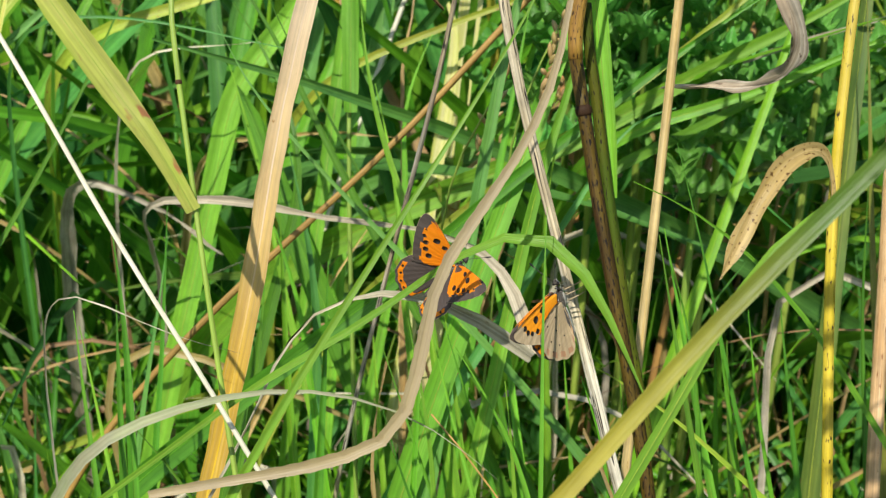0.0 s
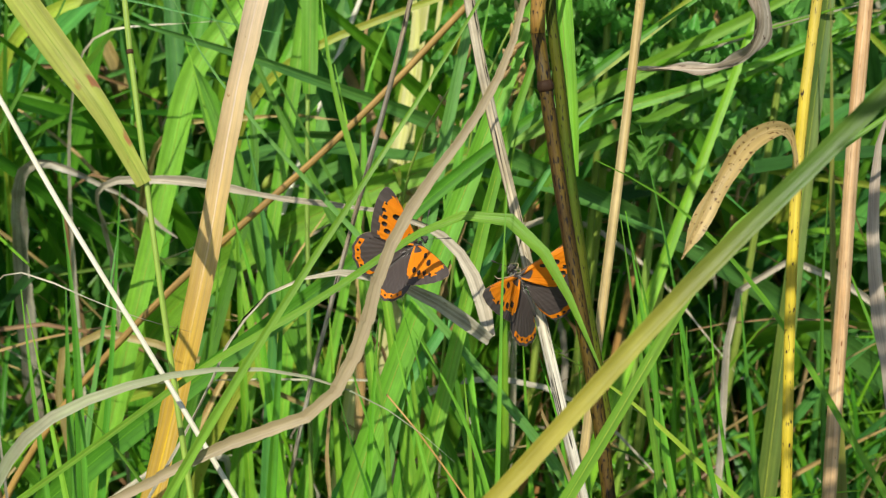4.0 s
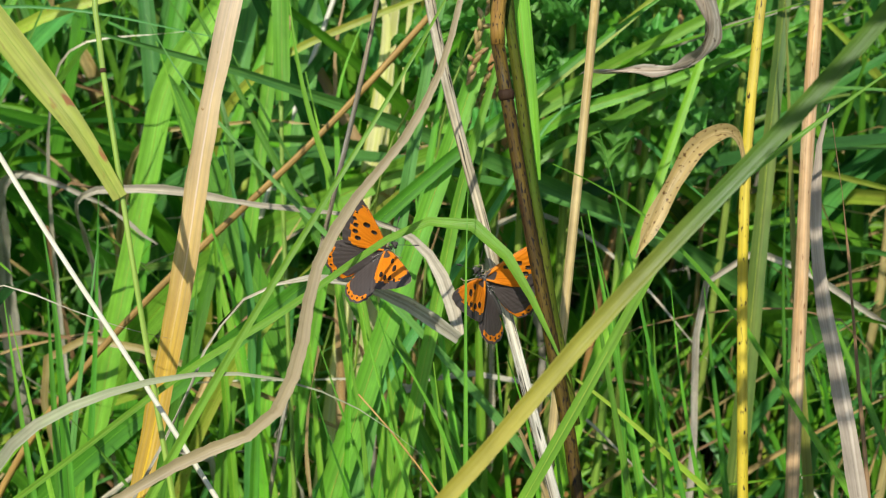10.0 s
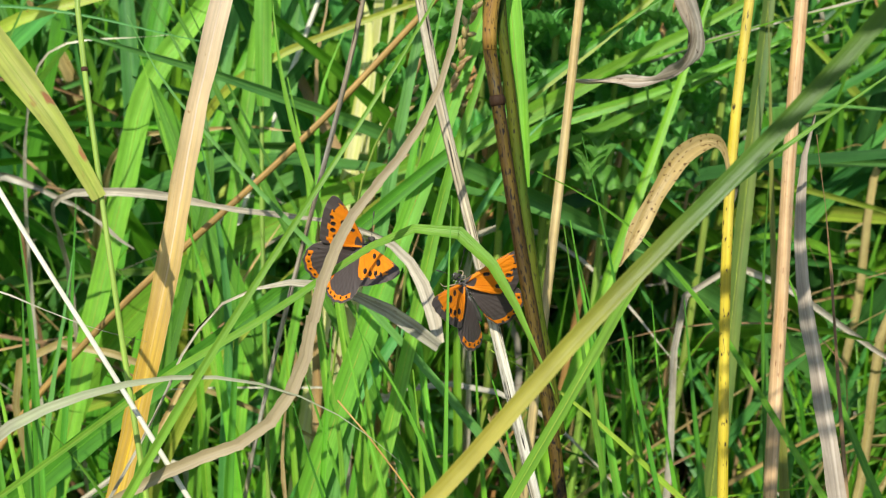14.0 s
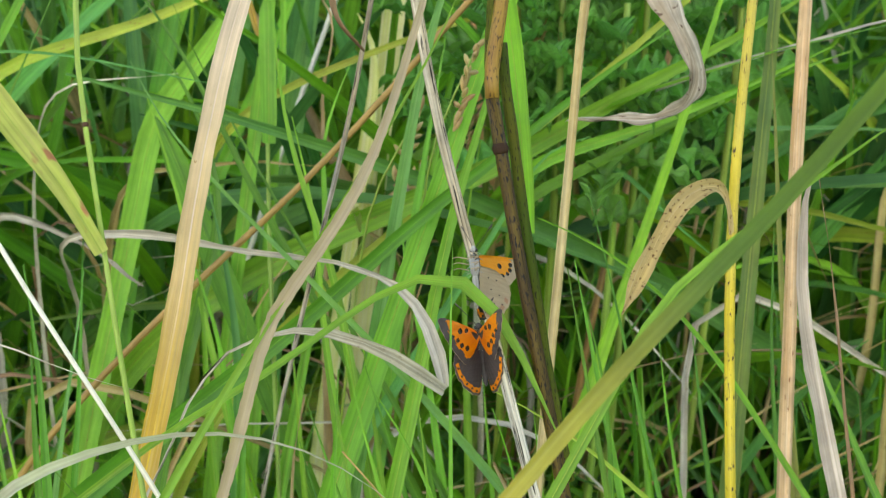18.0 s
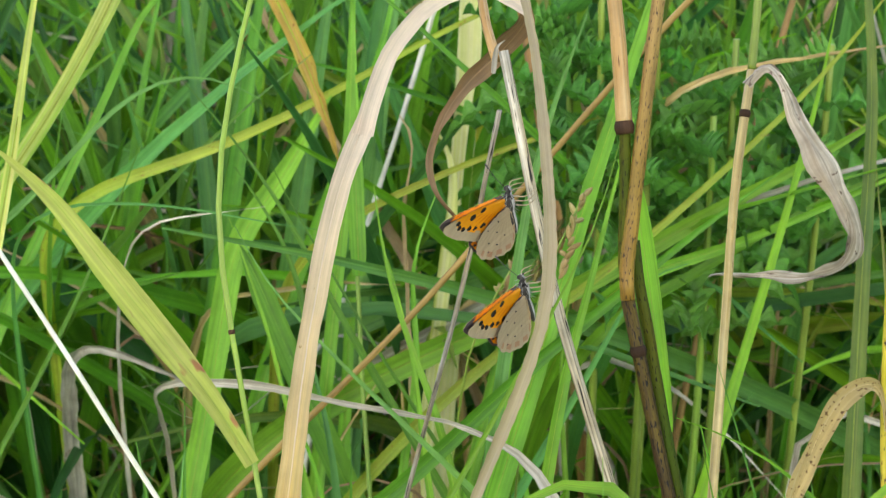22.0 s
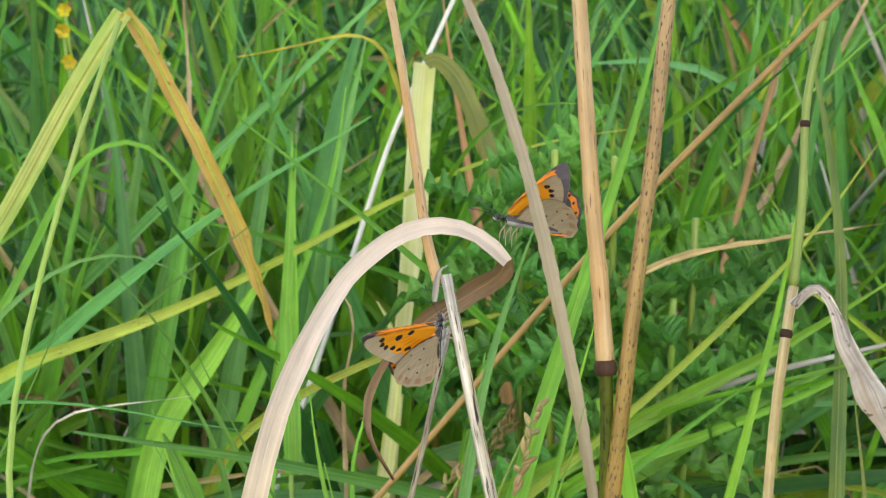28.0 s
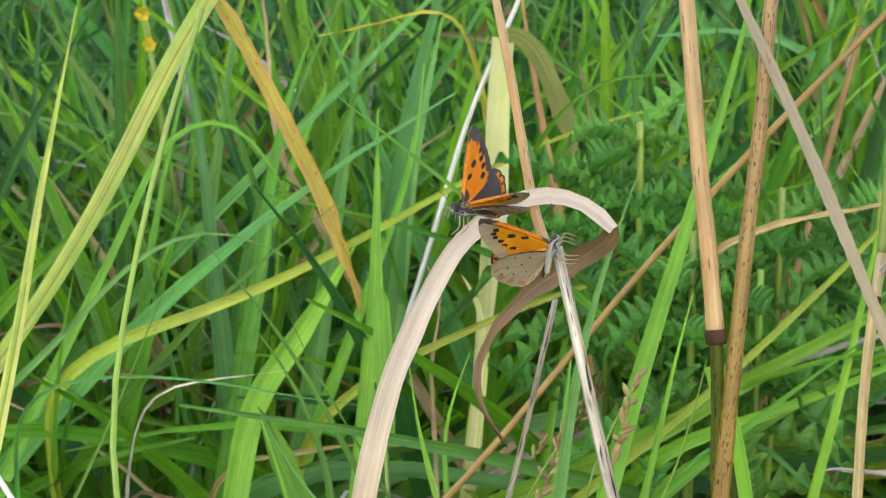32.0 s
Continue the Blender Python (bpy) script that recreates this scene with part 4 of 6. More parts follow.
blade("grass_plant", "green", "green grass leaf among others", 0.0047, [(0.086, 0.351, -0.005), (0.055, 0.380, 0.211), (-0.040, 0.464, 0.391), (-0.057, 0.479, 0.424), (-0.075, 0.491, 0.450), (-0.096, 0.502, 0.474)], straight=True)
blade("grass_plant", "green", "green grass leaf among others", 0.0028, [(0.104, 0.333, -0.005), (0.068, 0.362, 0.221), (-0.032, 0.445, 0.399), (-0.047, 0.457, 0.425), (-0.058, 0.466, 0.444), (-0.062, 0.471, 0.455)], straight=True)
blade("grass_plant", "blue", "blue green grass leaf", 0.0027, [(-0.208, 0.540, -0.005), (-0.179, 0.490, 0.345), (-0.149, 0.442, 0.440), (-0.122, 0.444, 0.444), (-0.103, 0.444, 0.444), (-0.076, 0.442, 0.439), (-0.057, 0.440, 0.434), (-0.034, 0.438, 0.431)], straight=True)
blade("grass_plant", "blue", "blue green grass leaf", 0.0040, [(0.155, 0.266, -0.005), (0.096, 0.298, 0.272), (-0.042, 0.370, 0.428), (-0.053, 0.376, 0.440), (-0.063, 0.385, 0.458)], straight=True)
blade("grass_plant", "fresh", "light green fresh grass leaf", 0.0030, [(-0.128, 0.136, -0.005), (-0.076, 0.178, 0.318), (0.028, 0.260, 0.493), (0.034, 0.264, 0.502), (0.038, 0.268, 0.512), (0.041, 0.273, 0.521)], straight=True)
blade("grass_plant", "blue", "blue green grass leaf", 0.0140, [(-0.115, 0.578, -0.005), (-0.105, 0.602, 0.168), (-0.066, 0.694, 0.364), (-0.053, 0.723, 0.427), (-0.044, 0.743, 0.470), (-0.037, 0.767, 0.521)], straight=True)
blade("grass_plant", "blue", "blue green grass leaf", 0.0155, [(-0.068, 0.566, -0.005), (-0.056, 0.596, 0.201), (-0.020, 0.687, 0.397), (-0.011, 0.709, 0.445), (0.009, 0.742, 0.516)], straight=True)
blade("grass_plant", "blue", "blue green grass leaf", 0.0128, [(-0.107, 0.595, -0.005), (-0.113, 0.628, 0.223), (-0.129, 0.721, 0.422), (-0.134, 0.745, 0.474), (-0.145, 0.766, 0.519)], straight=True)
blade("grass_plant", "green", "green grass leaf among others", 0.0132, [(-0.145, 0.548, -0.005), (-0.132, 0.578, 0.211), (-0.094, 0.670, 0.408), (-0.082, 0.698, 0.467), (-0.062, 0.721, 0.516)], straight=True)
blade("grass_plant", "green", "green grass leaf among others", 0.0136, [(0.116, 0.640, -0.005), (0.118, 0.674, 0.227), (0.125, 0.767, 0.426), (0.126, 0.787, 0.470), (0.120, 0.804, 0.505)], straight=True)
blade("grass_plant", "blue", "blue green grass leaf", 0.0123, [(0.045, 0.654, -0.005), (0.077, 0.691, 0.263), (0.154, 0.778, 0.450), (0.166, 0.792, 0.481), (0.171, 0.802, 0.503)], straight=True)
blade("grass_plant", "bright", "fresh bright green grass leaf", 0.0065, [(0.052, 0.355, -0.005), (0.077, 0.386, 0.225), (0.148, 0.474, 0.414), (0.165, 0.496, 0.460), (0.174, 0.511, 0.492)], straight=True)
blade("grass_plant", "fresh", "light green fresh grass leaf", 0.0056, [(0.029, 0.281, -0.005), (0.023, 0.301, 0.138), (0.001, 0.380, 0.307), (-0.005, 0.402, 0.354), (-0.007, 0.417, 0.386), (-0.015, 0.434, 0.421)])
blade("grass_plant", "fresh", "light green fresh grass leaf", 0.0050, [(0.064, 0.301, -0.005), (0.059, 0.321, 0.132), (0.039, 0.396, 0.294), (0.034, 0.413, 0.331), (0.027, 0.427, 0.360), (0.026, 0.439, 0.386)])
blade("grass_plant", "fresh", "light green fresh grass leaf", 0.0071, [(-0.016, 0.324, -0.005), (-0.009, 0.344, 0.134), (0.019, 0.421, 0.299), (0.028, 0.444, 0.350), (0.038, 0.467, 0.399), (0.046, 0.485, 0.437)])
blade("grass_plant", "fresh", "light green fresh grass leaf", 0.0059, [(-0.057, 0.350, -0.005), (-0.048, 0.371, 0.146), (-0.012, 0.454, 0.324), (-0.005, 0.471, 0.359), (-0.007, 0.486, 0.392), (0.006, 0.499, 0.421)])
blade("grass_plant", "bright", "fresh bright green grass leaf", 0.0052, [(0.054, 0.329, -0.005), (0.054, 0.351, 0.149), (0.052, 0.436, 0.332), (0.052, 0.450, 0.362), (0.060, 0.467, 0.398)])
blade("grass_plant", "fresh", "light green fresh grass leaf", 0.0044, [(-0.003, 0.348, -0.005), (-0.013, 0.368, 0.138), (-0.054, 0.446, 0.307), (-0.062, 0.463, 0.343), (-0.069, 0.478, 0.374), (-0.082, 0.496, 0.414)])
blade("grass_plant", "fresh", "light green fresh grass leaf", 0.0091, [(-0.135, 0.553, -0.005), (-0.108, 0.583, 0.222), (-0.029, 0.670, 0.408), (-0.012, 0.689, 0.449), (-0.003, 0.711, 0.496)], straight=True)
blade("grass_plant", "fresh", "light green fresh grass leaf", 0.0068, [(-0.061, 0.484, -0.005), (-0.056, 0.506, 0.150), (-0.038, 0.592, 0.334), (-0.032, 0.617, 0.388), (-0.031, 0.644, 0.447), (-0.028, 0.661, 0.484)], straight=True)
blade("grass_plant", "fresh", "light green fresh grass leaf", 0.0074, [(-0.034, 0.434, -0.005), (-0.022, 0.453, 0.132), (0.027, 0.528, 0.293), (0.040, 0.548, 0.335), (0.053, 0.572, 0.387), (0.072, 0.597, 0.440)], straight=True)
blade("grass_plant", "green", "green grass leaf among others", 0.0050, [(-0.003, 0.638, -0.005), (0.026, 0.588, 0.414), (0.054, 0.542, 0.513), (0.077, 0.546, 0.520), (0.107, 0.545, 0.518)], straight=True)
blade("dry_plant", "yellow", "upright yellow striped dying grass leaf", 0.0070, [(-0.211, 0.323, -0.005), (-0.193, 0.362, 0.267), (-0.152, 0.453, 0.463), (-0.145, 0.470, 0.500), (-0.138, 0.484, 0.529), (-0.130, 0.500, 0.563)], straight=True)
blade("dry_plant", "underside", "brown withered hanging leaf strip", 0.0023, [(0.156, 0.127, -0.005), (0.151, 0.157, 0.207), (0.135, 0.250, 0.406), (0.133, 0.263, 0.434), (0.131, 0.270, 0.449), (0.129, 0.275, 0.460)])
blade("dry_plant", "whiteleaf", "pale thin dry grass strand", 0.0011, [(-0.147, 0.373, -0.005), (-0.117, 0.323, 0.337), (-0.088, 0.270, 0.421), (-0.077, 0.269, 0.419), (-0.067, 0.267, 0.413), (-0.056, 0.264, 0.409), (-0.041, 0.263, 0.407)])
blade("dry_plant", "straw", "brown dry leaf standing low", 0.0037, [(0.004, 0.216, -0.005), (0.000, 0.237, 0.141), (-0.012, 0.317, 0.313), (-0.013, 0.327, 0.335), (-0.008, 0.338, 0.358)])
stem("dry_stalk", "rust", "very thin orange brown grass stalk", 0.0005, [(0.192, 0.122, -0.005), (0.150, 0.148, 0.217), (0.028, 0.226, 0.382), (0.016, 0.233, 0.398), (0.008, 0.237, 0.406)])
stem("dry_stalk", "rust", "rusty dry stalk far back", 0.0040, [(0.101, 0.523, -0.005), (0.131, 0.560, 0.267), (0.200, 0.649, 0.457), (0.214, 0.665, 0.493), (0.221, 0.674, 0.511)])
blade("dry_plant", "whiteleaf", "short bleached dry leaf lying across", 0.0022, [(-0.178, 0.589, -0.005), (-0.151, 0.539, 0.308), (-0.123, 0.494, 0.409), (-0.108, 0.497, 0.415), (-0.086, 0.498, 0.416), (-0.067, 0.498, 0.418)], straight=True)
blade("grass_plant", "fresh", "green grass leaf rising steeply", 0.0058, [(0.048, 0.237, -0.005), (0.042, 0.257, 0.137), (0.019, 0.334, 0.303), (0.016, 0.346, 0.327), (0.011, 0.362, 0.363)])
blade("grass_plant", "green", "green grass leaf rising steeply", 0.0048, [(0.094, 0.217, -0.005), (0.081, 0.237, 0.142), (0.028, 0.318, 0.316), (0.022, 0.328, 0.336), (0.012, 0.342, 0.366)])
blade("grass_plant", "bright", "green grass leaf rising steeply", 0.0059, [(-0.013, 0.196, -0.005), (-0.010, 0.218, 0.148), (0.001, 0.302, 0.329), (0.002, 0.311, 0.348), (0.004, 0.324, 0.376)])
blade("grass_plant", "green", "green grass leaf rising steeply", 0.0058, [(0.078, 0.265, -0.005), (0.070, 0.284, 0.128), (0.038, 0.357, 0.285), (0.033, 0.369, 0.311), (0.025, 0.387, 0.349)])
blade("grass_plant", "fresh", "green grass leaf rising steeply", 0.0048, [(0.000, 0.297, -0.005), (-0.002, 0.315, 0.120), (-0.013, 0.383, 0.266), (-0.015, 0.396, 0.294), (-0.018, 0.415, 0.334)])
blade("grass_plant", "green", "green grass leaf rising steeply", 0.0060, [(-0.045, 0.257, -0.005), (-0.043, 0.276, 0.132), (-0.035, 0.351, 0.292), (-0.033, 0.366, 0.324), (-0.031, 0.388, 0.370)])
blade("grass_plant", "bright", "green grass leaf rising steeply", 0.0057, [(-0.037, 0.297, -0.005), (-0.039, 0.315, 0.120), (-0.048, 0.384, 0.267), (-0.051, 0.403, 0.309), (-0.054, 0.432, 0.371)])
blade("grass_plant", "green", "green grass leaf rising steeply", 0.0061, [(-0.091, 0.217, -0.005), (-0.092, 0.238, 0.144), (-0.095, 0.320, 0.319), (-0.096, 0.330, 0.341), (-0.097, 0.346, 0.375)])
blade("grass_plant", "fresh", "green grass leaf rising steeply", 0.0048, [(-0.067, 0.197, -0.005), (-0.074, 0.218, 0.149), (-0.098, 0.304, 0.332), (-0.101, 0.313, 0.352), (-0.105, 0.328, 0.383)])
blade("grass_plant", "green", "green grass leaf rising steeply", 0.0044, [(-0.106, 0.257, -0.005), (-0.104, 0.277, 0.132), (-0.095, 0.352, 0.294), (-0.092, 0.370, 0.331), (-0.089, 0.396, 0.388)])
blade("grass_plant", "bright", "green grass leaf rising steeply", 0.0053, [(0.137, 0.196, -0.005), (0.130, 0.217, 0.147), (0.104, 0.301, 0.327), (0.101, 0.311, 0.348), (0.096, 0.326, 0.381)])
blade("grass_plant", "green", "green grass leaf rising steeply", 0.0051, [(0.156, 0.236, -0.005), (0.151, 0.256, 0.135), (0.134, 0.333, 0.300), (0.131, 0.345, 0.326), (0.127, 0.363, 0.364)])
blade("grass_plant", "fresh", "green grass leaf rising steeply", 0.0056, [(0.136, 0.176, -0.005), (0.127, 0.198, 0.153), (0.091, 0.285, 0.340), (0.085, 0.299, 0.370), (0.076, 0.320, 0.415)])
blade("grass_plant", "green", "green grass leaf rising steeply", 0.0042, [(0.124, 0.144, -0.005), (0.115, 0.167, 0.163), (0.081, 0.259, 0.360), (0.076, 0.272, 0.387), (0.069, 0.291, 0.427)])
blade("grass_plant", "bright", "green grass leaf rising steeply", 0.0047, [(0.075, 0.277, -0.005), (0.072, 0.295, 0.125), (0.060, 0.366, 0.277), (0.058, 0.376, 0.299), (0.056, 0.391, 0.331)])
blade("grass_plant", "green", "green grass leaf rising steeply", 0.0061, [(0.122, 0.256, -0.005), (0.121, 0.276, 0.130), (0.115, 0.349, 0.288), (0.114, 0.360, 0.311), (0.113, 0.375, 0.344)])
seed_head(0.021, 0.417, 0.406, 0.50)
seed_head(0.051, 0.557, 0.354, 0.60)
seed_head(0.0415, 0.390, 0.438, 0.40)
seed_head(0.051, 0.555, 0.351, 0.70)
seed_head(0.019, 0.528, 0.340, 0.80)
yellow_flower(-0.187, 0.897, 0.516)
yellow_flower(-0.179, 0.850, 0.509)
yellow_flower(-0.175, 0.841, 0.491)


# ---- meadow behind ----
def random_blade(rng, x, y, height, width, lean, heading):
    """A curved blade rooted at x, y that leans the given way and droops."""
    d = np.array([math.cos(heading), math.sin(heading)])
    droop = rng.uniform(0.0, 0.25) if rng.rand() < 0.75 else rng.uniform(0.3, 0.7)
    s = np.linspace(0, 1, 14)
    out = height * (lean * s + droop * s ** 2.6)
    up = height * (s - droop * 0.75 * s ** 3)
    line = np.stack([x + d[0] * out, y + d[1] * out, up], 1)
    length = np.linalg.norm(np.diff(line, axis=0), axis=1).sum()
    return ribbon(line, length, width, rng.uniform(0.4, 0.8), 0.6, rng.uniform(0.1, 0.3), (rng.uniform(-1.3, 1.3), rng.uniform(-1.3, 1.3)), seed=rng.randint(9999))


def random_shape(rng, near):
    heading = rng.choice([0.0, math.pi]) + rng.normal(0, 0.7)
    lean = abs(rng.normal(0, 0.2)) if rng.rand() < 0.8 else rng.uniform(0.4, 1.1)
    return heading, lean


def thicket(name, label, count, region, heights, widths, mix, seed):
    rng = np.random.RandomState(seed)
    names = [m for m, _ in mix]
    odds = np.array([o for _, o in mix]); odds = odds / odds.sum()
    verts, faces, uvs, slots, total = [], [], [], [], 0
    for _ in range(count):
        x, y = rng.uniform(*region[0]), rng.uniform(*region[1])
        heading, lean = random_shape(rng, False)
        v, f, uv = random_blade(rng, x, y, rng.uniform(*heights), rng.uniform(*widths), lean, heading)
        if v[:, 1].min() < region[1][0] - 0.3:
            v[:, 1] = 2 * y - v[:, 1]
        k = rng.choice(len(names), p=odds)
        verts.append(v); faces.append(f + total); uvs.append(uv); slots.append(np.full(len(f), k))
        total += len(v)
    me = new_mesh(name, np.vstack(verts).tolist(), np.vstack(faces).tolist(), np.vstack(uvs), [MATERIALS[m] for m in names])
    me.polygons.foreach_set("material_index", np.concatenate(slots).astype(np.int32))
    return tagged(new(name, me), label, "grass", kind="stuff")


GREENS = [("green", 4.5), ("bright", 2.2), ("fresh", 1.0), ("blue", 3), ("deep", 2.5), ("olive", 0.4), ("yellowgreen", 0.5), ("straw", 0.5), ("whiteleaf", 0.25), ("rust", 0.1)]
thicket("meadow_grass", "dense green meadow grass with scattered dry blades", 1800, ((-0.62, 0.62), (0.66, 1.1)), (0.25, 0.62), (0.006, 0.018), GREENS, 5)
FAR = [("deep", 4), ("blue", 3), ("green", 2.5), ("bright", 0.5), ("yellowgreen", 0.25), ("straw", 0.3), ("rust", 0.15)]
thicket("meadow_grass", "tall dark green meadow grass farther back", 2600, ((-1.6, 1.6), (1.0, 3.2)), (0.4, 0.85), (0.008, 0.02), FAR, 6)
thicket("undergrowth", "low tangled grass undergrowth near the ground", 1800, ((-0.6, 0.6), (0.22, 0.9)), (0.08, 0.26), (0.003, 0.008), GREENS, 7)
thicket("meadow_grass", "green meadow grass to one side", 1500, ((-3, -0.64), (-1.4, 3.2)), (0.25, 0.6), (0.008, 0.018), GREENS, 61)
thicket("meadow_grass", "green meadow grass to the other side", 1500, ((0.64, 3), (-1.4, 3.2)), (0.25, 0.6), (0.008, 0.018), GREENS, 62)
thicket("meadow_grass", "short green meadow grass near the path", 800, ((-0.64, 0.64), (-1.4, -0.3)), (0.15, 0.35), (0.005, 0.012), GREENS, 63)
thicket("undergrowth", "low grass on the trodden ground", 900, ((-0.64, 0.64), (-0.4, 0.25)), (0.04, 0.14), (0.002, 0.006), GREENS, 64)

# Added unseen clump: its leaves block the sun over plants low on the right.
rng = np.random.RandomState(77)
shade_tuft = tagged(new("grass_tuft"), "added unseen grass clump that shades the low right side", "grass", "grass tufts")
shade_tuft.location = (0.34, -0.12, 0)
for k in range(10):
    x, y, z = 0.04 + rng.normal(0, 0.006), 0.025 + 0.012 * k + rng.normal(0, 0.004), 0.663 - 0.0078 * k
    line, length = spline([(rng.normal(0, 0.02), rng.normal(0, 0.02), 0), (-0.1, 0.06, 0.4), (-0.15, y + 0.09, z - 0.06), (x - 0.34 + 0.07, y + 0.12, z + 0.012), (x - 0.34 + 0.035, y + 0.12, z + 0.008), (x - 0.34, y + 0.12, z)], 40)
    v, f, uv = ribbon(line, length, rng.uniform(0.012, 0.021), 0.15, 0.6, 0.1, (rng.uniform(-0.2, 0.2), rng.uniform(-0.2, 0.2)), face=(-0.2, -0.55, 0.8), seed=k)
    new("blade", new_mesh("blade", v.tolist(), f.tolist(), uv, MATERIALS["green"])).parent = shade_tuft

rng = np.random.RandomState(31)
verts, faces, uvs, total = [], [], [], 0
for _ in range(170):
    x, y, z = rng.uniform(-0.4, 0.4), rng.uniform(0.42, 0.85), rng.uniform(0.08, 0.34)
    turn, span = rng.normal(0, 0.35) + rng.choice([0, math.pi]), rng.uniform(0.08, 0.2)
    way = np.array([math.cos(turn), 0.4 * math.sin(turn), rng.normal(0, 0.25)])
    line, length = spline([(x, y + 0.02, 0), (x, y, z * 0.6), (x, y, z), (x, y, z) + way * span * 0.5 + (0, 0, rng.normal(0, 0.02)), (x, y, z - rng.uniform(0, 0.06)) + way * span], 22)
    v, f, uv = ribbon(line, length, rng.uniform(0.0012, 0.0055), 0.4, 0.5, 0.2, (rng.uniform(-1, 1), rng.uniform(-2, 2)), seed=rng.randint(999))
    verts.append(v); faces.append(f + total); uvs.append(uv); total += len(v)
dead = new("dead_grass", new_mesh("dead_grass", np.vstack(verts).tolist(), np.vstack(faces).tolist(), np.vstack(uvs), [MATERIALS["whiteleaf"], MATERIALS["underside"], MATERIALS["straw"]]))
dead.data.polygons.foreach_set("material_index", np.repeat(rng.randint(0, 3, len(faces)), [len(f) for f in faces]).astype(np.int32))
tagged(dead, "tangle of bleached dead grass strands", "grass", kind="stuff")

rng = np.random.RandomState(11)
for _ in range(60):
    cx, cy = rng.uniform(-0.32, 0.34), rng.uniform(0.38, 0.72)
    if cx > 0.06 and cy < 0.5:
        cy += 0.16
    tuft = new("grass_tuft")
    tuft.location, tuft.empty_display_size = (cx, cy, 0), 0.02
    dry = rng.rand() < 0.15
    tagged(tuft, "grass tuft with several dry straw blades" if dry else "tuft of fresh green meadow grass", "grass", "grass tufts")
    for _ in range(rng.randint(5, 8)):
        x, y = rng.normal(0, 0.018, 2)
        heading, lean = random_shape(rng, True)
        v, f, uv = random_blade(rng, x, y, rng.uniform(0.18, 0.36), rng.uniform(0.003, 0.0075), lean, heading)
        m = rng.choice(["green", "bright", "blue", "straw", "yellowgreen"], p=[0.25, 0.2, 0.1, 0.3, 0.15] if dry else [0.36, 0.38, 0.22, 0.02, 0.02])
        ob = new("blade", new_mesh("blade", v.tolist(), f.tolist(), uv, MATERIALS[m]))
        ob.parent = tuft


# ---- thistles ----
def thistle(x, y, height, seed):
    """A young thistle: an upright stalk with lobed, spiny leaves all round."""
    rng = np.random.RandomState(seed)
    root = new("thistle")
    root.location, root.empty_display_size = (x, y, 0), 0.02
    tagged(root, "young green thistle with spiny lobed leaves", "thistle", "thistles")
    line = np.stack([rng.normal(0, 0.004) + 0.01 * np.sin(np.linspace(0, 2, 20)), np.zeros(20), np.linspace(0, height, 20)], 1)
    v, f, uv = tube(line, height, np.linspace(0.0028, 0.0015, 20), sides=7)
    part = new("stalk", new_mesh("stalk", v.tolist(), f, uv, MATERIALS["greenstem"]))
    part.parent = root
    for k in range(18):
        h = height * (0.76 + 0.24 * k / 18) + rng.uniform(-0.008, 0.008)
        turn = k * 2.4 + rng.uniform(-0.6, 0.6)
        size = rng.uniform(0.035, 0.065) * (1.1 - 0.5 * k / 18)
        s = np.linspace(0, 1, 50)
        rise, droop = rng.uniform(0.3, 1.0), rng.uniform(0.3, 1.0)
        out, up = size * s, size * (rise * s - droop * s ** 2)
        leaf = np.stack([math.cos(turn) * out, math.sin(turn) * out, h + up], 1)
        v, f, uv = ribbon(leaf, size, 0.019, 0, 1, 0.3, (rng.uniform(-0.3, 0.3), 0), face=(0.0, -0.3, 1.0), seed=k)
        teeth = (0.22 + 0.78 * (1 - np.abs(2 * np.mod(s * 6, 1) - 1)) ** 1.6) * np.sin(np.clip(s * 1.05 + 0.06, 0, 1) * math.pi) ** 0.6
        mid = np.repeat(leaf, 5, axis=0)
        v = mid + (v - mid) * np.repeat(teeth, 5)[:, None]
        v[:, 2] += np.repeat(0.005 * np.abs(np.sin(s * math.pi * 6)), 5) * np.tile([1, 0.3, 0, 0.3, 1], 50)
        part = new("leaf", new_mesh("leaf", v.tolist(), f.tolist(), uv, MATERIALS["thistle"]))
        part.parent = root


for k, (x, y, h) in enumerate([(0.075, 0.545, 0.5), (0.1, 0.55, 0.495), (0.088, 0.52, 0.46), (0.06, 0.56, 0.47), (0.135, 0.54, 0.47), (0.12, 0.525, 0.44), (0.18, 0.56, 0.46)]):
    thistle(x, y, h, 40 + k)


# ---- butterflies ----
def outline(points, count):
    p = np.asarray(points, float)
    for _ in range(3):
        p = np.vstack([p[:1], np.stack([0.75 * p[:-1] + 0.25 * p[1:], 0.25 * p[:-1] + 0.75 * p[1:]], 1).reshape(-1, 2), p[-1:]])
    way = np.r_[0, np.cumsum(np.linalg.norm(np.diff(p, axis=0), axis=1))]
    at = np.linspace(0, way[-1], count)
    return np.stack([np.interp(at, way, p[:, k]) for k in (0, 1)], 1) * 0.001


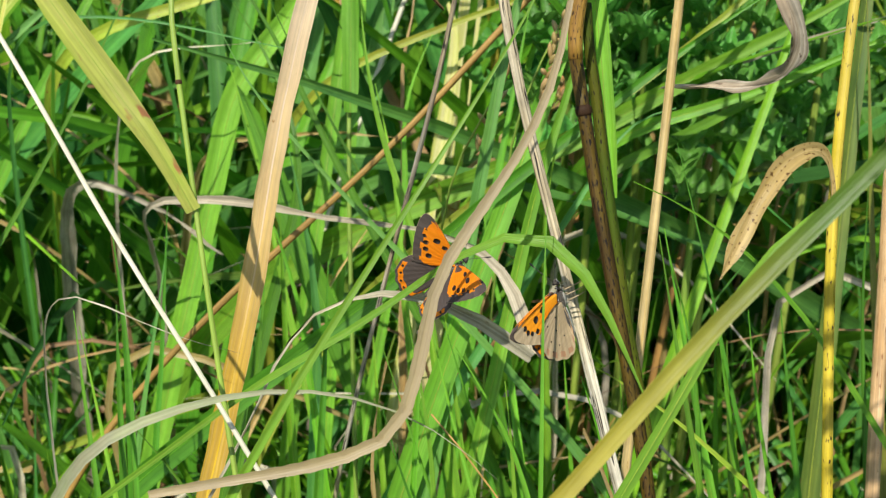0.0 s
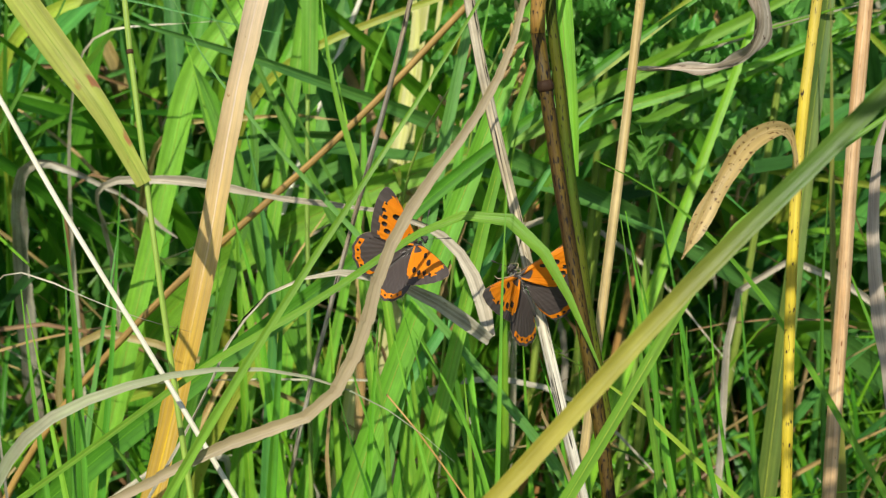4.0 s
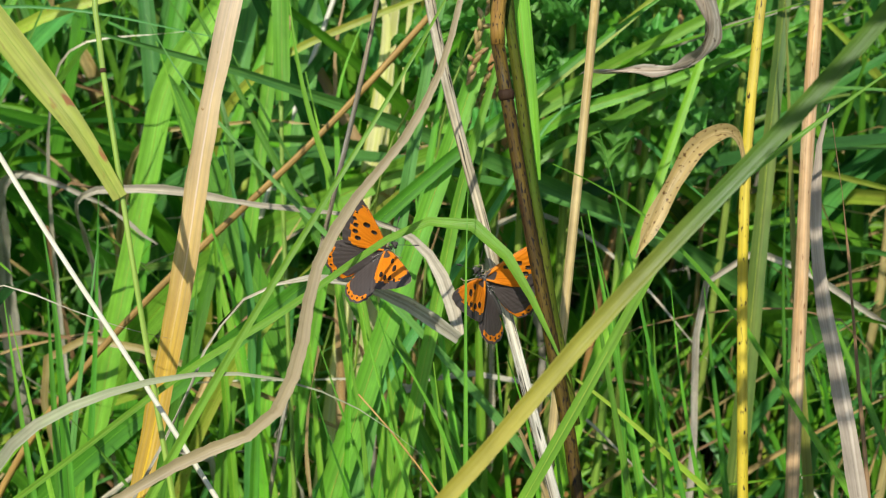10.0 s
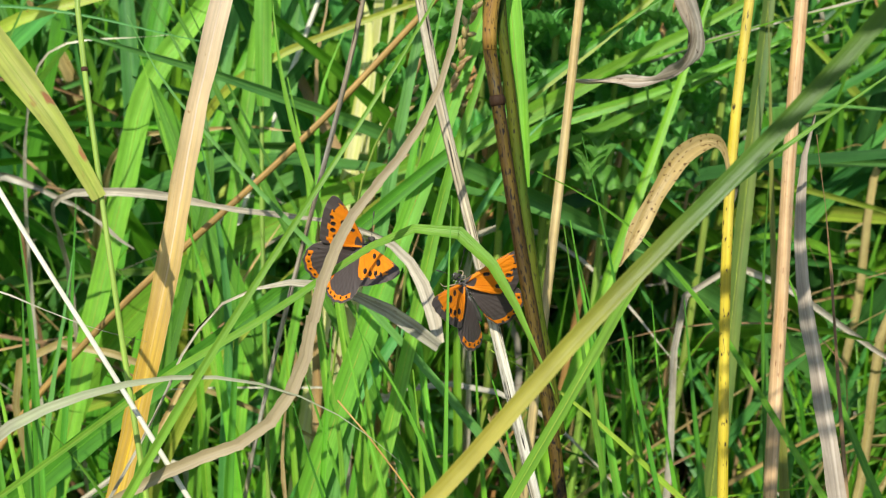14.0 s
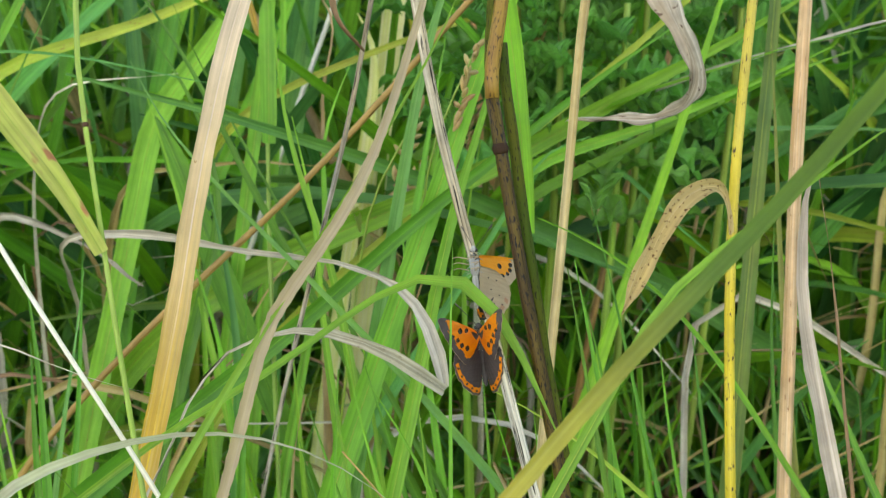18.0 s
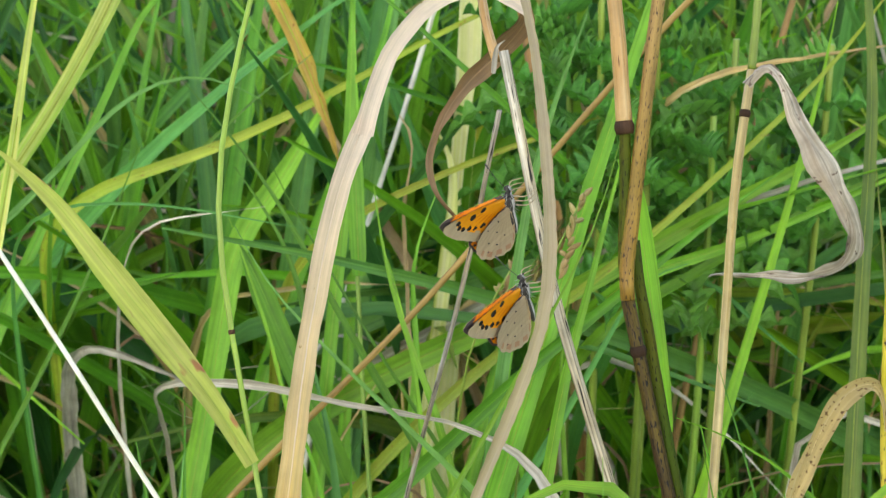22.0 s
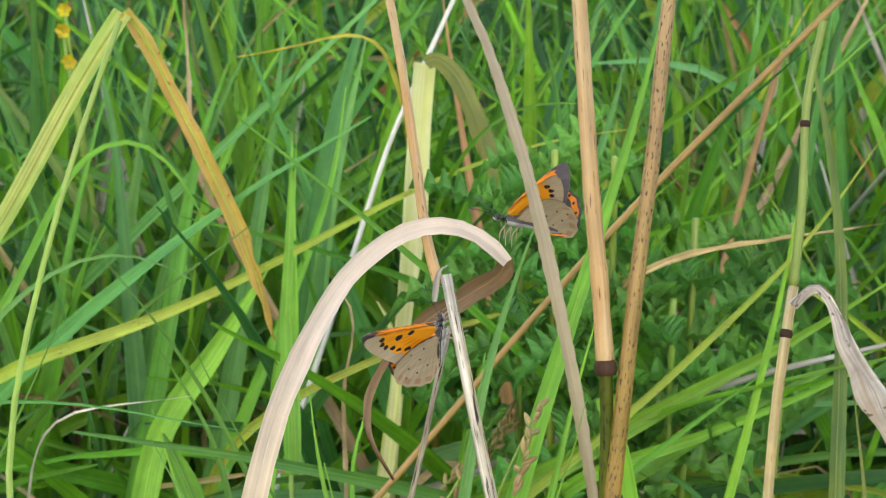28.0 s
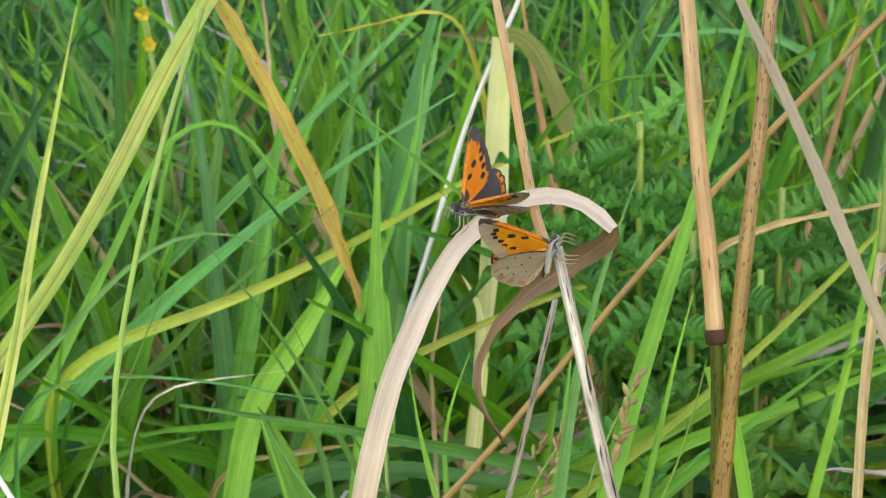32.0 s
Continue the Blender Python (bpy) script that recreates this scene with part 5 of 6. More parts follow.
FORE = [(0, 1.2), (4.5, 4.2), (9, 7.0), (12.0, 8.4), (13.4, 8.0), (13.4, 5.0), (12, 1), (10.4, -2.2), (9.2, -3.4), (5, -2.6), (0, -0.8)]
HIND = [(0, 0.4), (4, 0.6), (7.4, -0.6), (9.2, -2.4), (9.8, -4.8), (9.0, -7.3), (7.0, -9.2), (5.0, -10.2), (3.7, -10.5), (2.2, -9.2), (0.8, -6), (0, -1)]
FORE_SPOTS = [(4.6, 2.6, 0.75, 0.55), (7.2, 3.4, 0.9, 0.75), (10.0, 5.7, 0.6, 0.5), (10.6, 4.7, 0.6, 0.5), (10.4, 3.5, 0.6, 0.5), (9.4, 2.2, 0.7, 0.6), (8.7, 0.8, 0.7, 0.6), (7.2, -0.4, 0.75, 0.65)]
HIND_SPOTS = [(8.7, -4.6, 0.32, 0.3), (8.1, -6.2, 0.32, 0.3), (7.0, -7.8, 0.32, 0.3), (5.6, -8.8, 0.32, 0.3), (4.3, -9.4, 0.3, 0.3)]
UNDER_DOTS = [(3, -1.5, 0.33, 0.33), (5.5, -1.6, 0.33, 0.33), (7.5, -2.6, 0.33, 0.33), (4.2, -3.8, 0.33, 0.33), (6.6, -4.6, 0.33, 0.33), (3.2, -6, 0.33, 0.33), (5.4, -6.6, 0.33, 0.33), (7.6, -6.4, 0.3, 0.3)]
WING_MATERIALS = ["wing_orange", "wing_dark", "wing_under_orange", "wing_under_grey", "wing_fringe", "wing_row"]


def wing(name, side, front, parent):
    """A wing in its own plane, hinged at the origin: upper and under skins with their colour zones, and its spots."""
    n, rings = 64, 18
    edge = outline(FORE if front else HIND, n) * np.array((0.93, 0.98) if front else (1.08, 1.0))
    if not front:
        edge = edge * (1 + 0.012 * np.sin(np.linspace(0, 1, n) * 75) * (np.linspace(0, 1, n) > 0.35))[:, None]
    reach = np.linspace(0, 1, rings) ** 0.8
    base = np.array([0.0, 0.0])
    flat = base + (edge - base)[None] * reach[:, None, None]
    bulge = 0.0005 * np.sin(np.clip(reach, 0, 1) * math.pi)[:, None] * np.ones(n)[None]
    ripple = 0.00009 * np.sin(np.arange(n) * 1.9)[None] * reach[:, None]
    verts, uvs = [], []
    for z in (0.00005, -0.00005):
        verts.append(np.dstack([flat[..., 0] * side, flat[..., 1], bulge + ripple + z + (0.0004 if front else 0)]).reshape(-1, 3))
        uvs.append(np.dstack([flat[..., 1] * 0.3 + 0.05, flat[..., 0]]).reshape(-1, 2))
    faces, slots = [], []
    for layer in (0, 1):
        for r in range(rings - 1):
            for k in range(n - 1):
                i = layer * n * rings + r * n + k
                quad = (i, i + 1, i + n + 1, i + n)
                faces.append(quad if (layer == 0) == (side < 0) else quad[::-1])
                u, q = k / (n - 1), reach[r]
                margin = (0.33 if front else 0.28) < u < (0.8 if front else 0.86)
                wobble = 0.02 * math.sin(k * 0.9)
                if q > 0.965 and margin:
                    slot = 4
                elif front and layer == 0:
                    slot = 1 if (margin and q > 0.8 + wobble) or u < 0.035 or (u < 0.33 and q > 0.95) or q < 0.16 else 0
                elif front:
                    slot = 3 if margin and q > 0.76 + wobble else 2
                elif layer == 0:
                    slot = 0 if 0.36 < u < 0.84 and 0.83 + wobble < q < 0.95 else 1
                else:
                    slot = 5 if 0.4 < u < 0.84 and 0.84 < q < 0.91 and k % 5 < 3 else 3
                slots.append(slot)
    me = new_mesh(name, np.vstack(verts).tolist(), faces, np.vstack(uvs), [MATERIALS[m] for m in WING_MATERIALS])
    me.polygons.foreach_set("material_index", np.array(slots, dtype=np.int32))
    ob = new(name, me)
    ob.parent = parent
    up = [((x, y, a * 0.95, c * 0.9), 1) for x, y, a, c in (FORE_SPOTS if front else HIND_SPOTS)]
    down = [((x, y, a * 0.78, c * 0.78), -1) for x, y, a, c in (FORE_SPOTS[1:] if front else [(x, y, 0.7 * a, 0.7 * c) for x, y, a, c in UNDER_DOTS])]
    for (x, y, a, b), face in up + down:
        x, y = (x * 0.93, y * 0.98) if front else (x * 1.08, y)
        th = np.linspace(0, 2 * math.pi, 11)[:-1]
        q = math.hypot(x, y) / 14
        z = 0.0005 * math.sin(min(q * 1.15, 1) * math.pi) + face * 0.00014 + (0.0004 if front else 0)
        v = [((x + a * math.cos(t)) * 0.001 * side, (y + b * math.sin(t) * (1 + 0.2 * math.cos(2 * t))) * 0.001, z) for t in th]
        v += [(p[0], p[1], z - face * 0.00012) for p in v]
        f = [tuple(range(10)), tuple(range(19, 9, -1))] + [(k, (k + 1) % 10, (k + 1) % 10 + 10, k + 10) for k in range(10)]
        spot = new("spot", new_mesh("spot", v, f, [(p[0], p[1]) for p in v], MATERIALS["spot"]))
        spot.parent = ob
    return ob


def lathe(profile, sides=14):
    """A body turned about the y axis: rows of y, radius and height."""
    line = np.array([(0, y, z) for y, _, z in profile]) * 0.001
    return tube(line, 0.015, np.array([r for _, r, _ in profile]) * 0.001, sides=sides)


def butterfly(label):
    ob = new("butterfly")
    ob.empty_display_size = 0.01
    tagged(ob, label, "butterfly", "butterflies")
    for name, profile in (("thorax", [(-2.4, 0.5, 0), (-1.8, 1.2, 0), (-0.4, 1.6, 0.15), (1.2, 1.5, 0.15), (2.1, 1.0, 0), (2.5, 0.6, 0)]),
                          ("abdomen", [(-9.2, 0.15, -0.3), (-8.6, 0.6, -0.25), (-7, 0.95, -0.2), (-5, 1.1, -0.1), (-3, 1.0, 0), (-1.8, 0.7, 0)]),
                          ("head", [(2.2, 0.4, 0), (2.6, 0.9, 0), (3.2, 1.0, -0.1), (3.8, 0.7, -0.2), (4.1, 0.25, -0.3)])):
        v, f, uv = lathe(profile)
        part = new(name, new_mesh(name, (v * (0.72, 1, 0.72)).tolist(), f, uv, [MATERIALS["body"], MATERIALS["belly"]]))
        part.data.polygons.foreach_set("material_index", np.array([int(np.mean([v[k][2] for k in q]) < -0.0001) for q in f], dtype=np.int32))
        part.parent = ob
    fur = [unit(np.array((math.cos(a) * 0.8, 0.6 * math.sin(3.1 * a), math.sin(a)))) for a in np.linspace(0, 2 * math.pi, 46)]
    hairs = [tube(np.array([d * (0.0009, 0.001, 0.0009) + (0, y, 0), d * (0.0021, 0.001, 0.0021) + (0, y - 0.0006, 0)]), 0.001, np.array((0.00006, 0.00002)), sides=3) for d, y in zip(fur, np.tile([0.0022, 0.0012, 0.0002, -0.0008, -0.0016], 10))]
    v = np.vstack([h[0] for h in hairs])
    f = [[k + i * 8 for k in q] for i, h in enumerate(hairs) for q in h[1]]
    part = new("fur", new_mesh("fur", v.tolist(), f, np.vstack([h[2] for h in hairs]), MATERIALS["belly"]))
    part.parent = ob
    for side in (-1, 1):
        v, f, uv = lathe([(2.75, 0.1, 0), (2.85, 0.35, 0), (3.2, 0.48, 0), (3.55, 0.35, 0), (3.65, 0.1, 0)], 10)
        v = v * 0.85 + np.array((side * 0.00056, 0.0004, 0.0001))
        eye = new("eye", new_mesh("eye", v.tolist(), f, uv, MATERIALS["spot"]))
        eye.parent = ob
        line, length = spline([(side * 0.0004, 0.0037, 0.0003), (side * 0.0020, 0.0058, 0.0012), (side * 0.0040, 0.0084, 0.0018)], 18)
        radius = np.full(18, 0.00006); radius[-5:] = (0.0001, 0.00016, 0.0002, 0.00016, 0.00008)
        v, f, uv = tube(line, length, radius, sides=6)
        feeler = new("antenna", new_mesh("antenna", v.tolist(), f, uv, MATERIALS["body"]))
        feeler.parent = ob
        for y in (1.4, 0.2, -1.0):
            line, length = spline([(side * 0.0008, y * 0.001, -0.001), (side * 0.0026, (y + 0.5) * 0.001, -0.0022), (side * 0.0022, (y + 0.3) * 0.001, -0.0046)], 10)
            v, f, uv = tube(line, length, np.linspace(0.00016, 0.00008, 10), sides=5)
            leg = new("leg", new_mesh("leg", v.tolist(), f, uv, MATERIALS["wing_under_grey"]))
            leg.parent = ob
    wings = [(wing("forewing", side, True, ob), side, True) for side in (-1, 1)]
    wings += [(wing("hindwing", side, False, ob), side, False) for side in (-1, 1)]
    for part in ob.children_recursive:
        if part.data.users == 1:
            part.data.transform(Matrix.Scale(SIZE, 4))
    return ob, wings


SIZE = 1.2
butterfly_a, wings_a = butterfly("small copper butterfly, orange forewings with black spots, grey brown hindwings")
butterfly_b, wings_b = butterfly("small copper butterfly perched on a grey dry stalk")

# ---- the long dry leaf that swings about ----
PIECES, PIECE = 22, 0.0085
swinging_leaf = tagged(new("dry_leaf"), "long withered tan grass leaf swinging in the wind", "grass")
leaf_pieces, leaf_rows = [], [[] for _ in range(PIECES)]
for k in range(PIECES):
    s = np.linspace(0, 1, 6)
    line = np.stack([np.zeros(6), PIECE * (1.16 * s - 0.08), np.zeros(6)], 1)
    v, f, uv = ribbon(line, PIECE, 1.0, 0, 1, 0.14, (0, 0), face=(0, 0, 1.0), seed=3)
    breadth = np.interp(k + s, [0, 4, 9, 14, PIECES], [0.0018, 0.0027, 0.0030, 0.0021, 0.0008]) * (1 + 0.05 * np.sin(1.7 * (k + s)))
    mid = np.repeat(line, 5, axis=0)
    v = mid + (v - mid) * np.repeat(breadth, 5)[:, None]
    uv = uv * np.array([0.0035, 1.0]) + np.array([0, k * PIECE])
    ob = new("leaf_piece", new_mesh("leaf_piece", v.tolist(), f.tolist(), uv, MATERIALS["swing"]))
    ob.parent = swinging_leaf
    leaf_pieces.append(ob)


def bow(t, *points):
    """The bent leaf at one moment: its pieces follow a curve from the foot to the tip."""
    line, length = spline(points, 200, 22)
    way = unit(line[0] - line[12])
    line = np.vstack([line[0] + way * 0.02, line])
    along = np.r_[0, np.cumsum(np.linalg.norm(np.diff(line, axis=0), axis=1))]
    end = unit(line[-1] - line[-20])
    at = np.arange(PIECES + 1) * PIECE
    joints = np.stack([np.interp(at, along, line[:, k]) for k in range(3)], 1) + np.maximum(at - along[-1], 0)[:, None] * end
    for k in range(PIECES):
        y = Vector(joints[k + 1] - joints[k])
        leaf_rows[k].append((t, perch_pose(joints[k], y, (0.15, -0.9, 0.42))))


# ---- the cloud that comes before the sun ----
rng = np.random.RandomState(21)
cv, cf = [], []
for _ in range(34):
    bm = bmesh.new()
    bmesh.ops.create_icosphere(bm, subdivisions=3, radius=1)
    c, r = Vector((rng.uniform(-22, 22), rng.uniform(-18, 18), rng.uniform(-2, 2))), rng.uniform(6, 10)
    start = len(cv)
    for p in bm.verts:
        k = r * (1 + 0.25 * noise.noise(p.co * 2 + c))
        cv.append((c.x + p.co.x * k, c.y + p.co.y * k, c.z + p.co.z * k * 0.5))
    cf += [tuple(start + q.index for q in t.verts) for t in bm.faces]
    bm.free()
cloud = tagged(new("cloud", new_mesh("cloud", cv, cf, [(p[0], p[1]) for p in cv], MATERIALS["cloud"])), "white drifting cloud that covers the sun", "cloud")


# ---- what moves ----
def perch_pose(place, head, back):
    y, z = Vector(head).normalized(), Vector(back).normalized()
    x = y.cross(z).normalized()
    z = x.cross(y)
    return Matrix.Translation(place) @ Matrix((x, y, z)).transposed().to_4x4()


def sway(plant, rows):
    """A plant that leans by so many degrees about its root."""
    place = plant.location.copy()
    rows = [(0, rows[0][1])] * (rows[0][0] > 0) + list(rows) + [(32, rows[-1][1])] * (rows[-1][0] < 32)
    walk(plant, [(t, Matrix.Translation(place) @ Matrix.Rotation(radians(a), 4, "Y")) for t, a in rows])


def bend(part, rows):
    """A part that turns about its own foot, as seen from in front."""
    place = part.location.copy()
    walk(part, [(t, Matrix.Translation(place) @ Matrix.Rotation(radians(a), 4, Vector((0, -0.9, 0.436)))) for t, a in rows])


def flap(wings, rows):
    """Wing beats: rows of seconds, degrees of lift, degrees by which the fore and the hind wings are drawn back, and how much more the left one is."""
    for ob, side, front in wings:
        hinge = Matrix.Translation(Vector((side * 0.0008, 0.0012 if front else -0.0006, 0.0009 if front else 0.0007)) * SIZE)
        walk(ob, [(t, hinge @ Matrix.Rotation(radians(-side * lift * (1 if front else 0.97)), 4, "Y") @ Matrix.Rotation(radians(-side * (fore - side * more if front else hind)), 4, "Z")) for t, lift, fore, hind, more in rows])


def motions():
    walk(butterfly_a, [
        (0, perch_pose((0.0137, 0.2797, 0.4225), (0.73, 0.15, 0.66), (-0.29, -0.81, 0.50))),
        (4, perch_pose((0.0140, 0.2796, 0.4225), (0.75, 0.10, 0.65), (-0.31, -0.81, 0.48))),
        (7, perch_pose((0.0141, 0.2796, 0.4225), (0.76, 0.05, 0.65), (-0.34, -0.82, 0.47))),
        (10, perch_pose((0.0144, 0.2795, 0.4224), (0.77, 0.01, 0.64), (-0.36, -0.82, 0.45))),
        (13, perch_pose((0.0138, 0.2803, 0.4240), (0.71, 0.09, 0.70), (-0.27, -0.88, 0.39))),
        (15.6, perch_pose((0.0132, 0.2806, 0.4252), (0.70, 0.10, 0.70), (-0.28, -0.86, 0.40))),
        (16, perch_pose((0.0132, 0.2806, 0.4256), (0.68, 0.15, 0.72), (-0.35, -0.72, 0.52))),
        (16.4, perch_pose((0.0153, 0.2820, 0.4276), (0.60, 0.60, 0.53), (-0.68, 0.03, 0.74))),
        (16.6, perch_pose((0.0175, 0.2800, 0.4270), (0.50, 0.50, 0.68), (-0.74, 0.00, 0.60))),
        (16.8, perch_pose((0.0397, 0.2634, 0.4234), (0.11, -0.03, 0.99), (-0.97, -0.20, 0.10))),
        (17, perch_pose((0.0446, 0.2577, 0.4297), (0.00, 0.40, 0.92), (0.50, -0.80, 0.30))),
        (17.2, perch_pose((0.0432, 0.2603, 0.4341), (0.00, 0.40, 0.92), (0.60, -0.75, 0.20))),
        (17.4, perch_pose((0.0447, 0.2646, 0.4356), (-0.04, 0.38, 0.92), (-0.07, -0.92, 0.38))),
        (17.6, perch_pose((0.0433, 0.2650, 0.4360), (-0.04, 0.42, 0.91), (0.50, 0.55, -0.20))),
        (18, perch_pose((0.0415, 0.2677, 0.4399), (-0.05, 0.45, 0.89), (0.50, 0.60, -0.20))),
        (18.4, perch_pose((0.0416, 0.2681, 0.4455), (-0.05, 0.42, 0.90), (0.80, 0.35, -0.10))),
        (18.75, perch_pose((0.0390, 0.2672, 0.4548), (-0.08, 0.46, 0.89), (0.40, -0.85, 0.35))),
        (19, perch_pose((0.0366, 0.2642, 0.4571), (-0.10, 0.50, 0.86), (-0.50, -0.75, 0.35))),
        (19.5, perch_pose((0.0346, 0.2613, 0.4640), (-0.18, 0.43, 0.88), (-0.92, -0.36, -0.05))),
        (20, perch_pose((0.0317, 0.2660, 0.4728), (-0.28, -0.32, 0.91), (-0.74, -0.53, -0.41))),
        (21, perch_pose((0.0245, 0.2714, 0.4900), (-0.20, -0.34, 0.91), (-0.80, -0.48, -0.36))),
        (22, perch_pose((0.0172, 0.2817, 0.5043), (-0.15, -0.37, 0.92), (-0.87, -0.40, -0.30))),
        (23, perch_pose((0.0133, 0.2981, 0.5193), (-0.23, -0.28, 0.93), (-0.77, -0.53, -0.35))),
        (24, perch_pose((0.0127, 0.3081, 0.5273), (0.13, 0.00, 0.96), (-0.95, -0.25, 0.15))),
        (24.2, perch_pose((0.0140, 0.3176, 0.5323), (0.50, 0.20, 0.80), (-0.80, -0.20, 0.50))),
        (24.4, perch_pose((0.0143, 0.3258, 0.5315), (0.88, 0.00, 0.35), (-0.35, -0.10, 0.90))),
        (24.8, perch_pose((0.0184, 0.3385, 0.5280), (0.90, 0.05, 0.20), (-0.20, 0.10, 0.97))),
        (25.4, perch_pose((0.0253, 0.3488, 0.5248), (0.90, 0.10, -0.20), (0.10, 0.20, 0.95))),
        (26, perch_pose((0.0320, 0.3468, 0.5205), (0.90, 0.15, -0.20), (0.15, 0.30, 0.94))),
        (26.3, perch_pose((0.0334, 0.3447, 0.5347), (0.60, 0.30, 0.30), (-0.20, -0.10, 0.95))),
        (26.5, perch_pose((0.0350, 0.3419, 0.5401), (0.20, 0.50, 0.60), (0.10, -0.45, 0.90))),
        (28.5, perch_pose((0.0319, 0.3234, 0.5390), (-0.95, 0.20, 0.05), (0.05, 0.10, 0.99))),
        (29, perch_pose((0.0217, 0.3227, 0.5401), (-0.95, 0.05, 0.20), (0.20, -0.25, 0.95))),
        (29.2, perch_pose((0.0188, 0.3219, 0.5415), (-0.92, 0.00, 0.30), (0.30, -0.15, 0.94))),
        (29.5, perch_pose((0.0156, 0.3182, 0.5428), (-0.68, -0.45, 0.58), (0.50, 0.20, 0.80))),
        (30, perch_pose((0.0099, 0.3227, 0.5434), (-0.88, -0.32, 0.28), (0.36, -0.27, 0.89))),
        (30.5, perch_pose((0.0045, 0.3200, 0.5440), (-0.85, -0.45, 0.18), (0.34, -0.30, 0.90))),
        (31, perch_pose((0.0007, 0.3179, 0.5440), (-0.83, -0.54, 0.09), (0.31, -0.32, 0.90))),
        (31.6, perch_pose((-0.0012, 0.3175, 0.5424), (-0.75, -0.62, 0.20), (0.45, -0.25, 0.86))),
        (32, perch_pose((-0.0032, 0.3170, 0.5398), (-0.65, -0.68, 0.33), (0.60, -0.19, 0.78))),
    ])
    walk(butterfly_b, [
        (0, perch_pose((0.0396, 0.2571, 0.4264), (-0.31, 0.22, 0.92), (-0.72, -0.66, -0.12))),
        (0.7, perch_pose((0.0396, 0.2571, 0.4264), (-0.31, 0.22, 0.92), (-0.72, -0.66, -0.12))),
        (1, perch_pose((0.0398, 0.2567, 0.4256), (-0.38, 0.00, 0.92), (-0.10, -0.97, 0.00))),
        (1.4, perch_pose((0.0392, 0.2568, 0.4256), (-0.44, 0.00, 0.89), (0.46, -0.85, 0.22))),
        (8, perch_pose((0.0394, 0.2567, 0.4255), (-0.44, 0.00, 0.89), (0.47, -0.85, 0.22))),
        (10, perch_pose((0.0395, 0.2567, 0.4255), (-0.45, -0.01, 0.89), (0.48, -0.84, 0.23))),
        (13, perch_pose((0.0389, 0.2569, 0.4258), (-0.46, -0.03, 0.89), (0.47, -0.86, 0.21))),
        (15, perch_pose((0.0393, 0.2569, 0.4256), (-0.44, 0.00, 0.89), (0.45, -0.86, 0.22))),
        (15.5, perch_pose((0.0440, 0.2567, 0.4262), (-0.20, 0.20, 0.90), (0.00, -0.95, 0.20))),
        (16, perch_pose((0.0461, 0.2569, 0.4269), (-0.04, 0.50, 0.86), (-0.10, -0.86, 0.50))),
        (16.3, perch_pose((0.0459, 0.2559, 0.4268), (0.05, 0.45, 0.88), (0.30, -0.85, 0.40))),
        (16.6, perch_pose((0.0456, 0.2572, 0.4304), (0.00, 0.44, 0.90), (0.85, -0.50, 0.10))),
        (16.8, perch_pose((0.0455, 0.2565, 0.4282), (-0.02, 0.40, 0.90), (0.60, -0.75, 0.20))),
        (17, perch_pose((0.0451, 0.2523, 0.4189), (-0.15, 0.70, 0.70), (-0.40, -0.70, 0.55))),
        (18, perch_pose((0.0420, 0.2523, 0.4266), (-0.08, 0.72, 0.68), (-0.20, -0.68, 0.70))),
        (19, perch_pose((0.0394, 0.2547, 0.4397), (-0.12, 0.70, 0.70), (-0.22, -0.68, 0.68))),
        (19.6, perch_pose((0.0366, 0.2543, 0.4470), (-0.20, 0.55, 0.80), (-0.30, -0.80, 0.50))),
        (20, perch_pose((0.0340, 0.2579, 0.4584), (-0.28, -0.02, 0.96), (-0.30, -0.94, -0.12))),
        (20.5, perch_pose((0.0315, 0.2568, 0.4608), (-0.25, -0.30, 0.92), (-0.60, -0.75, -0.30))),
        (21, perch_pose((0.0286, 0.2620, 0.4719), (-0.22, -0.39, 0.89), (-0.73, -0.54, -0.42))),
        (22, perch_pose((0.0197, 0.2730, 0.4855), (-0.22, -0.29, 0.93), (-0.77, -0.54, -0.35))),
        (23, perch_pose((0.0177, 0.2894, 0.4970), (-0.16, -0.26, 0.95), (-0.83, -0.49, -0.27))),
        (24, perch_pose((0.0128, 0.2990, 0.4973), (-0.17, -0.28, 0.94), (-0.84, -0.47, -0.27))),
        (25, perch_pose((0.0125, 0.3140, 0.5069), (-0.17, -0.30, 0.94), (-0.85, -0.45, -0.28))),
        (26, perch_pose((0.0138, 0.3157, 0.5159), (-0.17, -0.30, 0.94), (-0.86, -0.42, -0.29))),
        (28.5, perch_pose((0.0158, 0.3147, 0.5183), (0.08, -0.30, 0.95), (-0.96, -0.28, 0.00))),
        (29, perch_pose((0.0136, 0.3161, 0.5210), (0.12, -0.30, 0.95), (-0.97, -0.26, 0.04))),
        (30, perch_pose((0.0128, 0.3155, 0.5194), (0.10, -0.38, 0.92), (-0.98, -0.15, 0.04))),
        (31, perch_pose((0.0136, 0.3113, 0.5274), (0.07, -0.47, 0.88), (-1.00, -0.05, 0.05))),
        (32, perch_pose((0.0158, 0.3132, 0.5308), (0.15, -0.54, 0.83), (-0.99, -0.01, 0.16))),
    ])
    bow(0, (-0.0322, 0.2082, 0.4090), (-0.0154, 0.2097, 0.4118), (0.0002, 0.2126, 0.4175), (0.0059, 0.2197, 0.4317), (0.0095, 0.2271, 0.4466), (0.0184, 0.2336, 0.4596), (0.0279, 0.2400, 0.4722), (0.0349, 0.2469, 0.4861), (0.0385, 0.2544, 0.5010))
